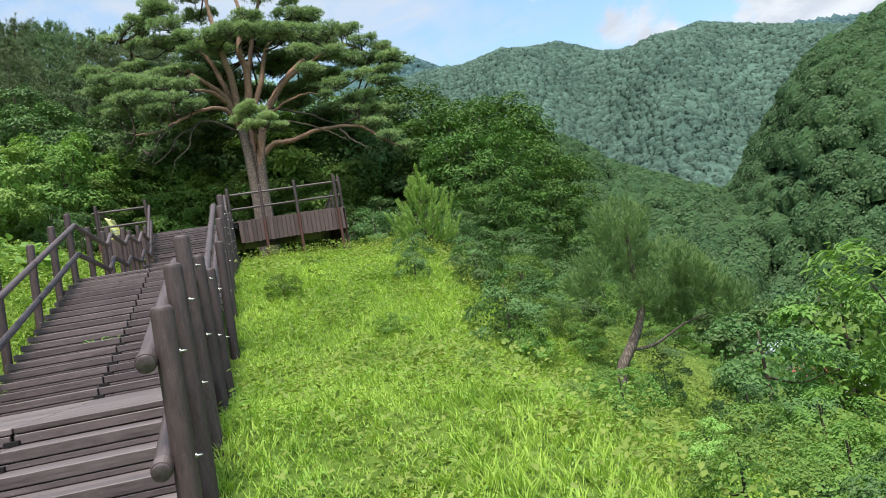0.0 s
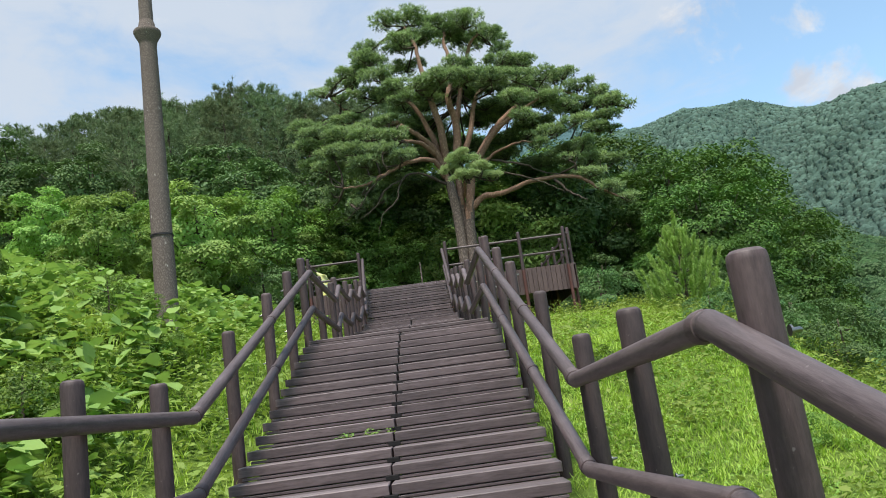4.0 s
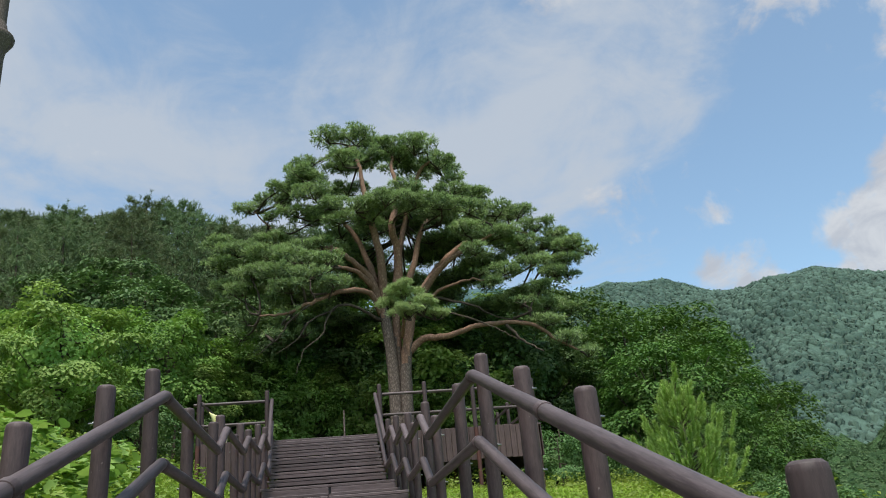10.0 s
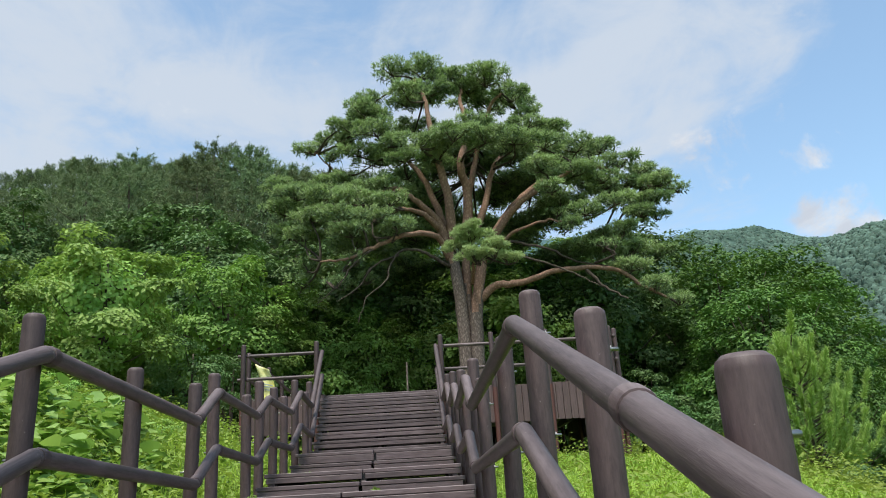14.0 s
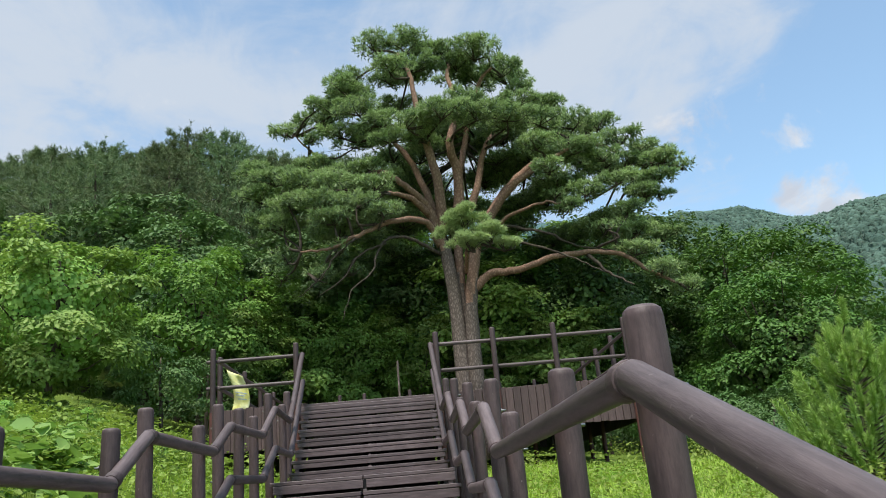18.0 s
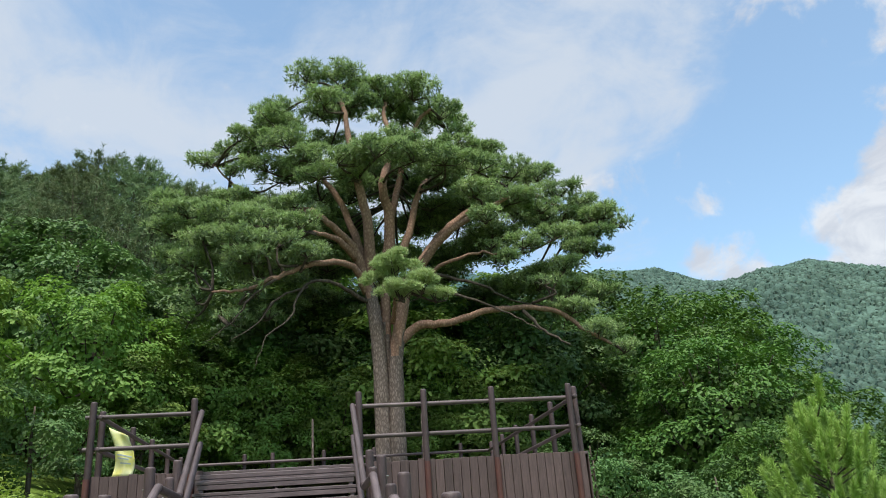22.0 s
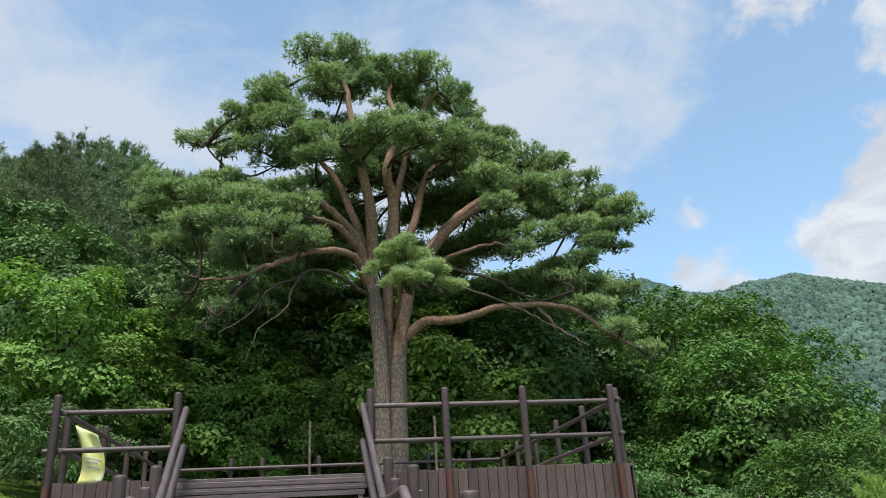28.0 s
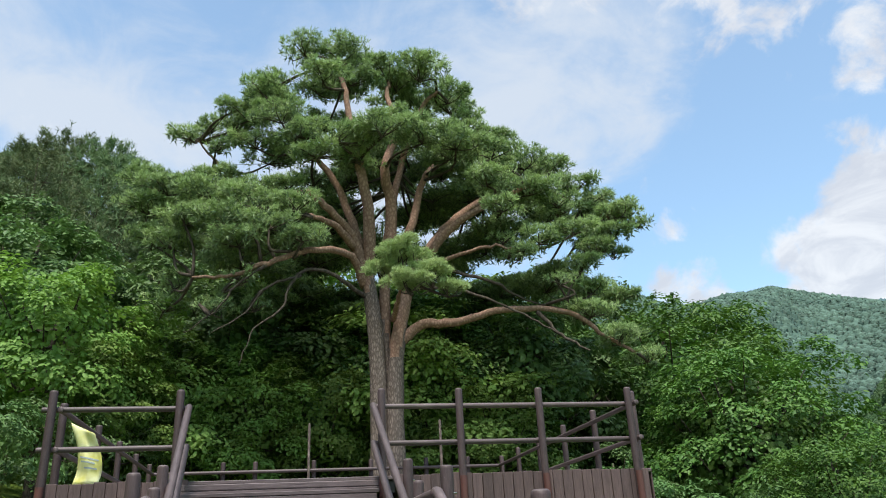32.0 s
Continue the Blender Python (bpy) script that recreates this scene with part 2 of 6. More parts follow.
def bark_material(name, dark, light, scale=(9, 9, 2.2), depth=0.03, lichen=None):
    m, N, L, b = material(name, 0.9, 0.0, 0.15)
    v = mapped(N, L, scale)
    warp = N.new("ShaderNodeTexNoise")
    warp.inputs["Scale"].default_value, warp.inputs["Detail"].default_value = 1.4, 5.0
    L.new(v, warp.inputs["Vector"])
    v = mix(N, L, 0.42, v, warp.outputs["Color"], "ADD")
    vo = N.new("ShaderNodeTexVoronoi")
    vo.feature = "DISTANCE_TO_EDGE"
    vo.inputs["Scale"].default_value = 1.3
    L.new(v, vo.inputs["Vector"])
    n = noise_fac(N, L, v, 2.0, 6.0, 0.65)
    col = mix(N, L, ramp(N, L, vo.outputs["Distance"], (0.0, (0, 0, 0)), (0.30, (1, 1, 1))), tuple(c * 0.72 for c in dark), ramp(N, L, n, (0.3, dark), (0.7, light)))
    if lichen:
        spots = noise_fac(N, L, mapped(N, L, (9, 9, 4.5)), 1.0, 8.0, 0.7)
        col = mix(N, L, ramp(N, L, spots, (0.63, (0, 0, 0)), (0.67, (0.8, 0.8, 0.8))), col, lichen)
    L.new(col, b.inputs["Base Color"])
    bump(N, L, b, mix(N, L, 0.5, vo.outputs["Distance"], n), 0.9, depth)
    return m


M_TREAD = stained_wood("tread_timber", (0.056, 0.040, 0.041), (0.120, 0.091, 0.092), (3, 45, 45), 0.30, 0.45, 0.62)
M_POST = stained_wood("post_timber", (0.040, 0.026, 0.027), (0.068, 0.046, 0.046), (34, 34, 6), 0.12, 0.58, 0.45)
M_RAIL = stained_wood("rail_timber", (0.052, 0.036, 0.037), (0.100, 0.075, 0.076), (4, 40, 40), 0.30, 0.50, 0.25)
M_FASCIA = stained_wood("fascia_timber", (0.054, 0.034, 0.033), (0.094, 0.062, 0.059), (40, 40, 3), 0.15)
M_STEEL = material("band_steel", 0.45, 0.9)[0]
M_STEEL.node_tree.nodes["Principled BSDF"].inputs["Base Color"].default_value = (0.05, 0.045, 0.045, 1)
# matt black for the small block at each joint of the low steps
M_JOINT_BLACK = material("joint_black", 0.7, 0.0, 0.2)[0]
M_JOINT_BLACK.node_tree.nodes["Principled BSDF"].inputs["Base Color"].default_value = (0.012, 0.011, 0.011, 1)
M_BOLT = material("galvanised_bolt", 0.35, 1.0)[0]
M_BOLT.node_tree.nodes["Principled BSDF"].inputs["Base Color"].default_value = (0.24, 0.24, 0.235, 1)


def primer_material():
    m, N, L, b = material("red_primer_steel", 0.6, 0.0)
    n = noise_fac(N, L, mapped(N, L, (6, 6, 3)), 1.0, 6.0, 0.6)
    L.new(ramp(N, L, n, (0.35, (0.062, 0.028, 0.025)), (0.7, (0.105, 0.042, 0.034))), b.inputs["Base Color"])
    return m


M_PRIMER = primer_material()
M_GREEN1 = leaf_material("leaves_mid_green", (0.074, 0.165, 0.034), (0.165, 0.290, 0.064))
M_GREEN2 = leaf_material("leaves_dark_green", (0.045, 0.112, 0.036), (0.115, 0.212, 0.066), 0.45, 0.22)
M_GREEN3 = leaf_material("leaves_bright_green", (0.125, 0.270, 0.062), (0.280, 0.450, 0.118))
M_GREEN4 = leaf_material("leaves_deep_green", (0.030, 0.088, 0.018), (0.092, 0.182, 0.036), 0.45, 0.22)
# lighter green than the old pine's other needles
M_TUFT = leaf_material("light_pine_needles", (0.200, 0.310, 0.125), (0.350, 0.470, 0.220), 0.55, 0.25, 0.0)
M_NEEDLE = leaf_material("pine_needles", (0.118, 0.200, 0.078), (0.315, 0.440, 0.185), 0.5, 0.22, 0.012)
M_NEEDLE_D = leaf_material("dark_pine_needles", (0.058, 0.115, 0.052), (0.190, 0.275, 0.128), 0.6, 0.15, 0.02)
M_NEEDLE_B = leaf_material("deep_green_needles", (0.070, 0.150, 0.048), (0.200, 0.330, 0.110), 0.55, 0.2, 0.0)
M_NEEDLE_Y = leaf_material("young_pine_needles", (0.190, 0.360, 0.085), (0.400, 0.640, 0.175), 0.55, 0.22, 0.01)
M_GRASS = leaf_material("grass_blades", (0.140, 0.295, 0.040), (0.385, 0.560, 0.110), 0.55, 0.35, 0.0)
M_WEED = leaf_material("weed_leaves", (0.121, 0.250, 0.044), (0.261, 0.388, 0.087), 0.5, 0.30, 0.02)
M_BARK_G = bark_material("grey_pine_bark", (0.115, 0.092, 0.078), (0.275, 0.225, 0.190), (15, 15, 5.0), 0.025)
M_BARK_R = bark_material("red_pine_bark", (0.235, 0.140, 0.098), (0.370, 0.245, 0.180), (9, 9, 6.0), 0.006)
M_BARK_P = bark_material("weathered_log_bark", (0.135, 0.108, 0.095), (0.240, 0.200, 0.178), (42, 42, 14), 0.006, (0.46, 0.43, 0.40))
M_BARK_B = bark_material("brown_bark", (0.060, 0.048, 0.038), (0.140, 0.115, 0.090), (8, 8, 2.0), 0.02)


def soil_material():
    m, N, L, b = material("grassy_soil", 0.95, 0.0, 0.1)
    v = mapped(N, L)
    n = noise_fac(N, L, v, 0.35, 5.0)
    f = noise_fac(N, L, v, 9.0, 6.0, 0.7)
    a = ramp(N, L, n, (0.35, (0.075, 0.140, 0.018)), (0.65, (0.150, 0.235, 0.035)))
    L.new(mix(N, L, 0.5, a, ramp(N, L, f, (0.35, (0.040, 0.070, 0.014)), (0.65, (0.170, 0.230, 0.050)))), b.inputs["Base Color"])
    bump(N, L, b, f, 0.8, 0.08)
    return m


def canopy_material(name, low, high, relief=1.0):
    """Far woods: crowns of differing green, darker where the bump's noise is low."""
    m, N, L, b = material(name, 0.9, 0.0, 0.1)
    v = mapped(N, L)
    geo = N.new("ShaderNodeNewGeometry")
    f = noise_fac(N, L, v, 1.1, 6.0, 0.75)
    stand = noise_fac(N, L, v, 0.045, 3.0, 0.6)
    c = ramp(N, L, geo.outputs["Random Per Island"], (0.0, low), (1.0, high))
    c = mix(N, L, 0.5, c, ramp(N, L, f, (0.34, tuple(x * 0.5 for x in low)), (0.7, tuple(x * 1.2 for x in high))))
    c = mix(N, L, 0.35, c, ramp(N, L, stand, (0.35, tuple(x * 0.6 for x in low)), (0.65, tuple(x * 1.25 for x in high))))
    L.new(c, b.inputs["Base Color"])
    bump(N, L, b, f, relief, 0.8)
    return m


M_SOIL = soil_material()
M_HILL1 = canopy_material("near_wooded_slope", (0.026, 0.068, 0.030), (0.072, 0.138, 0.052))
# distance haze is put into the next two base colours: bluer, flatter greens
M_HILL2 = canopy_material("hazed_far_ridge", (0.056, 0.104, 0.086), (0.104, 0.168, 0.130), 0.5)
M_HILL3 = canopy_material("hazed_farthest_ridge", (0.050, 0.100, 0.105), (0.085, 0.150, 0.155))


# ---- building blocks ----
def thing(name, label, category, group="", kind="", at=(0, 0, 0)):
    ob = new(name)
    ob.empty_display_size = 0.2
    ob.location = at
    return tagged(ob, label, category, group, kind)


def part(name, data, mat, parent, label="", at=None, kind=""):
    """One mesh object under a thing or a part; data is a bmesh or a mesh (shared by alike pieces)."""
    if isinstance(data, bmesh.types.BMesh):
        me = bpy.data.meshes.new(name)
        data.to_mesh(me)
        data.free()
    else:
        me = data
    if mat and not me.materials:
        me.materials.append(mat)
    ob = new(name, me)
    ob.parent = parent
    if at is not None:
        ob.matrix_basis = at if isinstance(at, Matrix) else Matrix.Translation(at)
    return tagged(ob, label, kind=kind)


def np_mesh(name, verts, faces, mat=None, smooth=False):
    """A mesh from arrays; faces all with the same number of corners."""
    verts, faces = np.asarray(verts, np.float32), np.asarray(faces, np.int32)
    me = bpy.data.meshes.new(name)
    me.vertices.add(len(verts))
    me.vertices.foreach_set("co", verts.ravel())
    k = faces.shape[1]
    me.loops.add(faces.size)
    me.loops.foreach_set("vertex_index", faces.ravel())
    me.polygons.add(len(faces))
    me.polygons.foreach_set("loop_start", np.arange(len(faces), dtype=np.int32) * k)
    me.polygons.foreach_set("loop_total", np.full(len(faces), k, np.int32))
    if smooth:
        me.polygons.foreach_set("use_smooth", np.ones(len(faces), bool))
    me.update(calc_edges=True)
    if mat:
        me.materials.append(mat)
    return me


def shade(me, angle=40):
    me.polygons.foreach_set("use_smooth", np.ones(len(me.polygons), bool))
    me.set_sharp_from_angle(angle=radians(angle))
    return me


def plank_mesh(name, lx, ly, lz, edge=0.006):
    """A board with eased edges, its length along x, centred."""
    bm = bmesh.new()
    bmesh.ops.create_cube(bm, size=1.0)
    bmesh.ops.scale(bm, vec=(lx, ly, lz), verts=bm.verts)
    bmesh.ops.bevel(bm, geom=list(bm.edges), offset=edge, segments=1, affect="EDGES")
    me = bpy.data.meshes.new(name)
    bm.to_mesh(me)
    bm.free()
    return me


def lathe(name, profile, sides=20):
    """Round body about z from (radius, height) pairs."""
    pr = np.array(profile, float)
    a = np.arange(sides) * 2 * np.pi / sides
    v = np.stack([np.outer(pr[:, 0], np.cos(a)), np.outer(pr[:, 0], np.sin(a)), np.repeat(pr[:, 1:2], sides, 1)], -1).reshape(-1, 3)
    f = []
    for i in range(len(pr) - 1):
        for j in range(sides):
            k = (j + 1) % sides
            f.append((i * sides + j, i * sides + k, (i + 1) * sides + k, (i + 1) * sides + j))
    return shade(np_mesh(name, v, f), 50)


def tube_arrays(points, radii, sides=8, wobble=0.0, rng=None):
    """A bent tapering tube through points, as arrays."""
    p = np.array(points, float)
    t = np.gradient(p, axis=0)
    t /= np.linalg.norm(t, axis=1)[:, None] + 1e-9
    ref = np.array([0.31, 0.95, 0.05])
    u = np.cross(t, ref)
    u /= np.linalg.norm(u, axis=1)[:, None] + 1e-9
    w = np.cross(t, u)
    a = np.arange(sides) * 2 * np.pi / sides
    r = np.array(radii, float)[:, None] * np.ones((1, sides))
    if wobble and rng is not None:
        r = r * (1 + wobble * (rng.random(r.shape) - 0.5))
    v = p[:, None, :] + r[..., None] * (np.cos(a)[None, :, None] * u[:, None, :] + np.sin(a)[None, :, None] * w[:, None, :])
    f = []
    for i in range(len(p) - 1):
        for j in range(sides):
            k = (j + 1) % sides
            f.append((i * sides + j, i * sides + k, (i + 1) * sides + k, (i + 1) * sides + j))
    f = np.array(f)
    # end caps as quads round a doubled centre ring
    n = len(p) * sides
    v = v.reshape(-1, 3)
    v = np.concatenate([v, p[:1], p[-1:]])
    for s in range(0, sides, 2):
        f = np.concatenate([f, [(n, (s + 2) % sides, s + 1, s), (n + 1, n - sides + s, n - sides + s + 1, n - sides + (s + 2) % sides)]])
    return v, f


def smooth_path(points, steps=5):
    """Points on a soft curve through the given ones."""
    p = np.array(points, float)
    p = np.concatenate([2 * p[:1] - p[1:2], p, 2 * p[-1:] - p[-2:-1]])
    out = []
    for i in range(1, len(p) - 2):
        for s in np.linspace(0, 1, steps, endpoint=False):
            a, b, c, d = p[i - 1:i + 3]
            out.append(0.5 * (2 * b + (c - a) * s + (2 * a - 5 * b + 4 * c - d) * s * s + (3 * b - a - 3 * c + d) * s ** 3))
    out.append(p[-2])
    return np.array(out)


def joined(pieces):
    vs, fs, n = [], [], 0
    for v, f in pieces:
        vs.append(v), fs.append(np.asarray(f) + n)
        n += len(v)
    return np.concatenate(vs), np.concatenate(fs)


def rod(name, a, b, radius, mat, parent, sides=16, label="", swell=0.0):
    """A round rail from a to b with eased ends; its own length runs along its x axis."""
    a, b = Vector(a), Vector(b)
    d = b - a
    n, e = d.length, radius * 0.12
    steps = max(2, int(n / 0.35))
    xs = [0, e] + [e + (n - 2 * e) * i / steps for i in range(1, steps)] + [n - e, n]
    rs = [radius * 0.86, radius] + [radius * (1 + swell * math.sin(7.1 * i + n)) for i in range(1, steps)] + [radius, radius * 0.86]
    al = np.arange(sides) * 2 * np.pi / sides
    v = np.array([(x, r * math.cos(q), r * math.sin(q)) for x, r in zip(xs, rs) for q in al])
    f = [(i * sides + j, (i + 1) * sides + j, (i + 1) * sides + (j + 1) % sides, i * sides + (j + 1) % sides) for i in range(len(xs) - 1) for j in range(sides)]
    m = len(v)
    v = np.concatenate([v, [(0, 0, 0), (n, 0, 0)]])
    for s in range(0, sides, 2):
        f += [(m, s, s + 1, (s + 2) % sides), (m + 1, m - sides + (s + 2) % sides, m - sides + s + 1, m - sides + s)]
    me = shade(np_mesh(name, v, f), 45)
    q = d.to_track_quat("X", "Z")
    return part(name, me, mat, parent, label, Matrix.Translation(a) @ q.to_matrix().to_4x4())


# ---- ground ----
def lerp_at(v, xs, ys):
    return np.interp(v, xs, ys)


def soft_noise(x, y, scale, seed=0):
    """Cheap smooth waves, for gentle unevenness."""
    r = np.random.RandomState(seed)
    z = 0
    for k in range(5):
        a, p, f = r.rand() * 6.28, r.rand() * 6.28, (0.6 + r.rand()) / scale
        z = z + np.sin((x * math.cos(a) + y * math.sin(a)) * f * 6.28 + p)
    return z / 5


def ground_z(x, y):
    x, y = np.asarray(x, float), np.asarray(y, float)
    base = lerp_at(y, [-60, -4, 3.0, 6.3, 9.3, 14.2, 17.0, 20.0, 24.0, 27.0, 37.0, 46.0, 62.0, 90.0, 200], [-4, -1.4, -1.26, -0.32, -0.22, 1.48, 1.62, 2.12, 2.7, 3.0, 3.7, 5.2, 10.5, 19.0, 40])
    s = np.maximum(x - 1.3, 0)
    shoulder = lerp_at(y, [0, 8, 14, 24, 60], [1.7, 2.3, 2.8, 5.2, 6.5])
    steep = lerp_at(y, [0, 10, 20, 30, 60], [0.62, 0.72, 0.62, 0.50, 0.55])
    over = np.maximum(s - shoulder, 0)
    drop = 0.05 * s + steep * (np.sqrt(over * over + 0.6) - math.sqrt(0.6))
    right = base - drop
    floor = -11.0 + 0.02 * (y - 20)
    right = np.where(right > floor, right, floor)
    right = np.where((right - floor) < 3, floor + (right - floor) ** 2 / 12 + (right - floor) * 0.5, right) * (s > 0) + base * (s <= 0)
    l = np.maximum(-1.3 - x, 0)
    slope = lerp_at(y, [-5, 6, 15, 30, 60], [0.10, 0.14, 0.34, 0.30, 0.22])
    left = slope * l * np.minimum(1, 0.25 + l / 2.5)
    left = np.where(l > 25, left * 25 / np.maximum(l, 25) + 0.12 * (l - 25), left)
    bumps = 0.10 * soft_noise(x, y, 5.0, 1) * np.minimum(1, np.maximum(np.abs(x) - 1.4, 0) / 1.5)
    return right + left + bumps


def gz(x, y):
    return float(ground_z(np.array([x]), np.array([y]))[0])


def spread(lo, hi, near, n):
    """Coordinates from lo to hi, closely set round near."""
    u = np.linspace(-1, 1, n)
    v = np.sign(u) * np.abs(u) ** 3.2
    return near + np.where(v < 0, v * (near - lo), v * (hi - near))


gx, gy = spread(-1500, 1500, 2.0, 200), spread(-1500, 1500, 15.0, 210)
GX, GY = np.meshgrid(gx, gy)
GZ = ground_z(GX, np.clip(GY, -60, 200))
g_far = np.clip((np.hypot(GX, GY - 15) - 150) / 300, 0, 1)
GZ = GZ * (1 - g_far) + (-4.0) * g_far
ni, nj = GX.shape
idx = np.arange(ni * nj).reshape(ni, nj)
ground_me = np_mesh("ground", np.stack([GX, GY, GZ], -1).reshape(-1, 3), np.stack([idx[:-1, :-1], idx[:-1, 1:], idx[1:, 1:], idx[1:, :-1]], -1).reshape(-1, 4), M_SOIL, True)
tagged(new("ground", ground_me), "grassy hillside soil falling away into a valley", "ground", kind="structure")


# ---- wooded hills across the valley ----
def dome(sides, rings):
    """A rounded crown of unit size, drawn in below: points and triangles."""
    v, f = [(0, 0, -1.0)], []
    for k in range(rings):
        q = -0.75 + k / rings * (math.pi / 2 + 0.75)
        for s in range(sides):
            w = 2 * math.pi * (s + 0.5 * (k % 2)) / sides
            v.append((math.cos(q) * math.cos(w), math.cos(q) * math.sin(w), math.sin(q)))
    v.append((0, 0, 1.0))
    for k in range(rings - 1):
        for s in range(sides):
            t, o = (s + 1) % sides, 1 + k * sides
            f += [(o + s, o + t, o + sides + t), (o + s, o + sides + t, o + sides + s)]
    top = 1 + (rings - 1) * sides
    f += [(top + s, top + (s + 1) % sides, len(v) - 1) for s in range(sides)]
    return np.array(v), np.array(f)


def wooded_hill(name, label, az0, az1, r0, r1, ridge, low, mat, crown, see, folds, seed, shape, leaf_mat=None, leaf=0.6, per=0):
    """A hillside: a smooth slope, whose skyline rises by ridge's degrees, under a close cover of rounded tree crowns."""
    rng = np.random.RandomState(seed)

    def height(A, R):
        top = 1.2 - 0.55 * crown + (r0 + 0.93 * (r1 - r0)) * np.tan(np.radians(np.interp(np.degrees(A), ridge[0], ridge[1])))
        u = (R - r0) / (r1 - r0)
        rise = np.where(u < 0.93, np.sin(np.clip(u / 0.93, 0, 1) * math.pi / 2) ** 1.15, 1 - (u - 0.93) * 3)
        return low + (top - low) * rise + folds * (soft_noise(np.degrees(A) * 3, R * 0.25, 40.0, seed + 3) + 0.9 * np.sin(np.degrees(A) * 0.55 + R * 1.6 / r0)) * np.sin(np.clip(u / 0.72, 0, 1) * math.pi)

    az = np.radians(np.linspace(az0, az1, 130))
    A, D = np.meshgrid(az, np.linspace(r0, r1, 46))
    ix = np.arange(A.size).reshape(A.shape)
    v = np.stack([2.0 + D * np.sin(A), 5.0 + D * np.cos(A), height(A, D)], -1).reshape(-1, 3)
    f = np.stack([ix[:-1, :-1], ix[:-1, 1:], ix[1:, 1:], ix[1:, :-1]], -1).reshape(-1, 4)
    v[:, 2] -= (0.9 if r0 < 200 else 0.25) * crown
    ob = tagged(new(name, np_mesh(name, v, f, mat, True)), label, "wooded hill", "hills across the valley", "structure")
    if not shape:
        return ob
    s0, s1 = radians(see[0]), radians(see[1])
    n = int((s1 - s0) * (r1 ** 2 - r0 ** 2) / 2 / (crown ** 2 * 1.0))
    ta, tr = s0 + rng.rand(n) * (s1 - s0), np.sqrt(r0 ** 2 + rng.rand(n) * ((r0 + 0.97 * (r1 - r0)) ** 2 - r0 ** 2))
    dv, df = dome(*shape)
    size = crown * (0.55 + 0.75 * rng.rand(n))
    tall = size * (0.7 + 0.5 * rng.rand(n))
    rough = 1 + 0.28 * (rng.rand(n, len(dv), 1) - 0.5)
    pts = dv[None] * rough * np.stack([size, size, tall], 1)[:, None, :]
    base = np.stack([2.0 + tr * np.sin(ta), 5.0 + tr * np.cos(ta), height(ta, tr) - 0.45 * size], 1)
    tv = (pts + base[:, None, :]).reshape(-1, 3)
    tf = (df[None] + (np.arange(n) * len(dv))[:, None, None]).reshape(-1, 3)
    tagged(new("far_wood", np_mesh("far_wood", tv, tf, mat, True)), label, "woods", kind="stuff")
    if per:
        # sprays of leaves that roughen each crown
        gen = np.random.default_rng(seed)
        u = unit(gen, n * per)
        u[:, 2] = np.abs(u[:, 2]) * 1.1 - 0.25
        p = np.repeat(base, per, 0) + u * np.repeat(np.stack([size, size, tall], 1), per, 0) * (1.0 + 0.16 * gen.random((n * per, 1)))
        lv, lf = leaves_at(gen, p, u + [0, 0, 0.3], leaf, 0.8, 0.2, 0.26)
        tagged(new("far_wood", np_mesh("far_wood", lv, lf, leaf_mat)), "leafy sprays over the " + label, "woods", kind="stuff")
    return ob


# ---- the stairs ----
LANDINGS = [(-1.26, -5.0, 3.10), (0.0, 6.25, 9.05), (1.86, 14.05, 17.10), (2.19, 17.60, 19.62), (2.52, 20.12, 21.92), (2.93, 22.55, 24.42), (4.42, 26.68, 37.6)]
FLIGHTS = [(3.10, 6.25, -1.26, 0.0, 10), (9.05, 14.05, 0.0, 1.86, 17), (17.10, 17.60, 1.86, 2.19, 2), (19.62, 20.12, 2.19, 2.52, 2), (21.92, 22.55, 2.52, 2.93, 2), (24.42, 26.68, 2.93, 4.42, 8)]


def mid_x(y):
    """The stairs' centre line."""
    return float(np.interp(y, [4, 10, 14, 20, 23, 24.3, 26.75], [0.0, 0.01, 0.022, -0.03, -0.06, -0.10, -0.20]))


def rail_x(y):
    """Half the distance between the handrails."""
    return float(np.interp(y, [4, 9, 14, 17, 24, 27], [1.27, 1.235, 1.19, 1.15, 1.16, 1.22]))


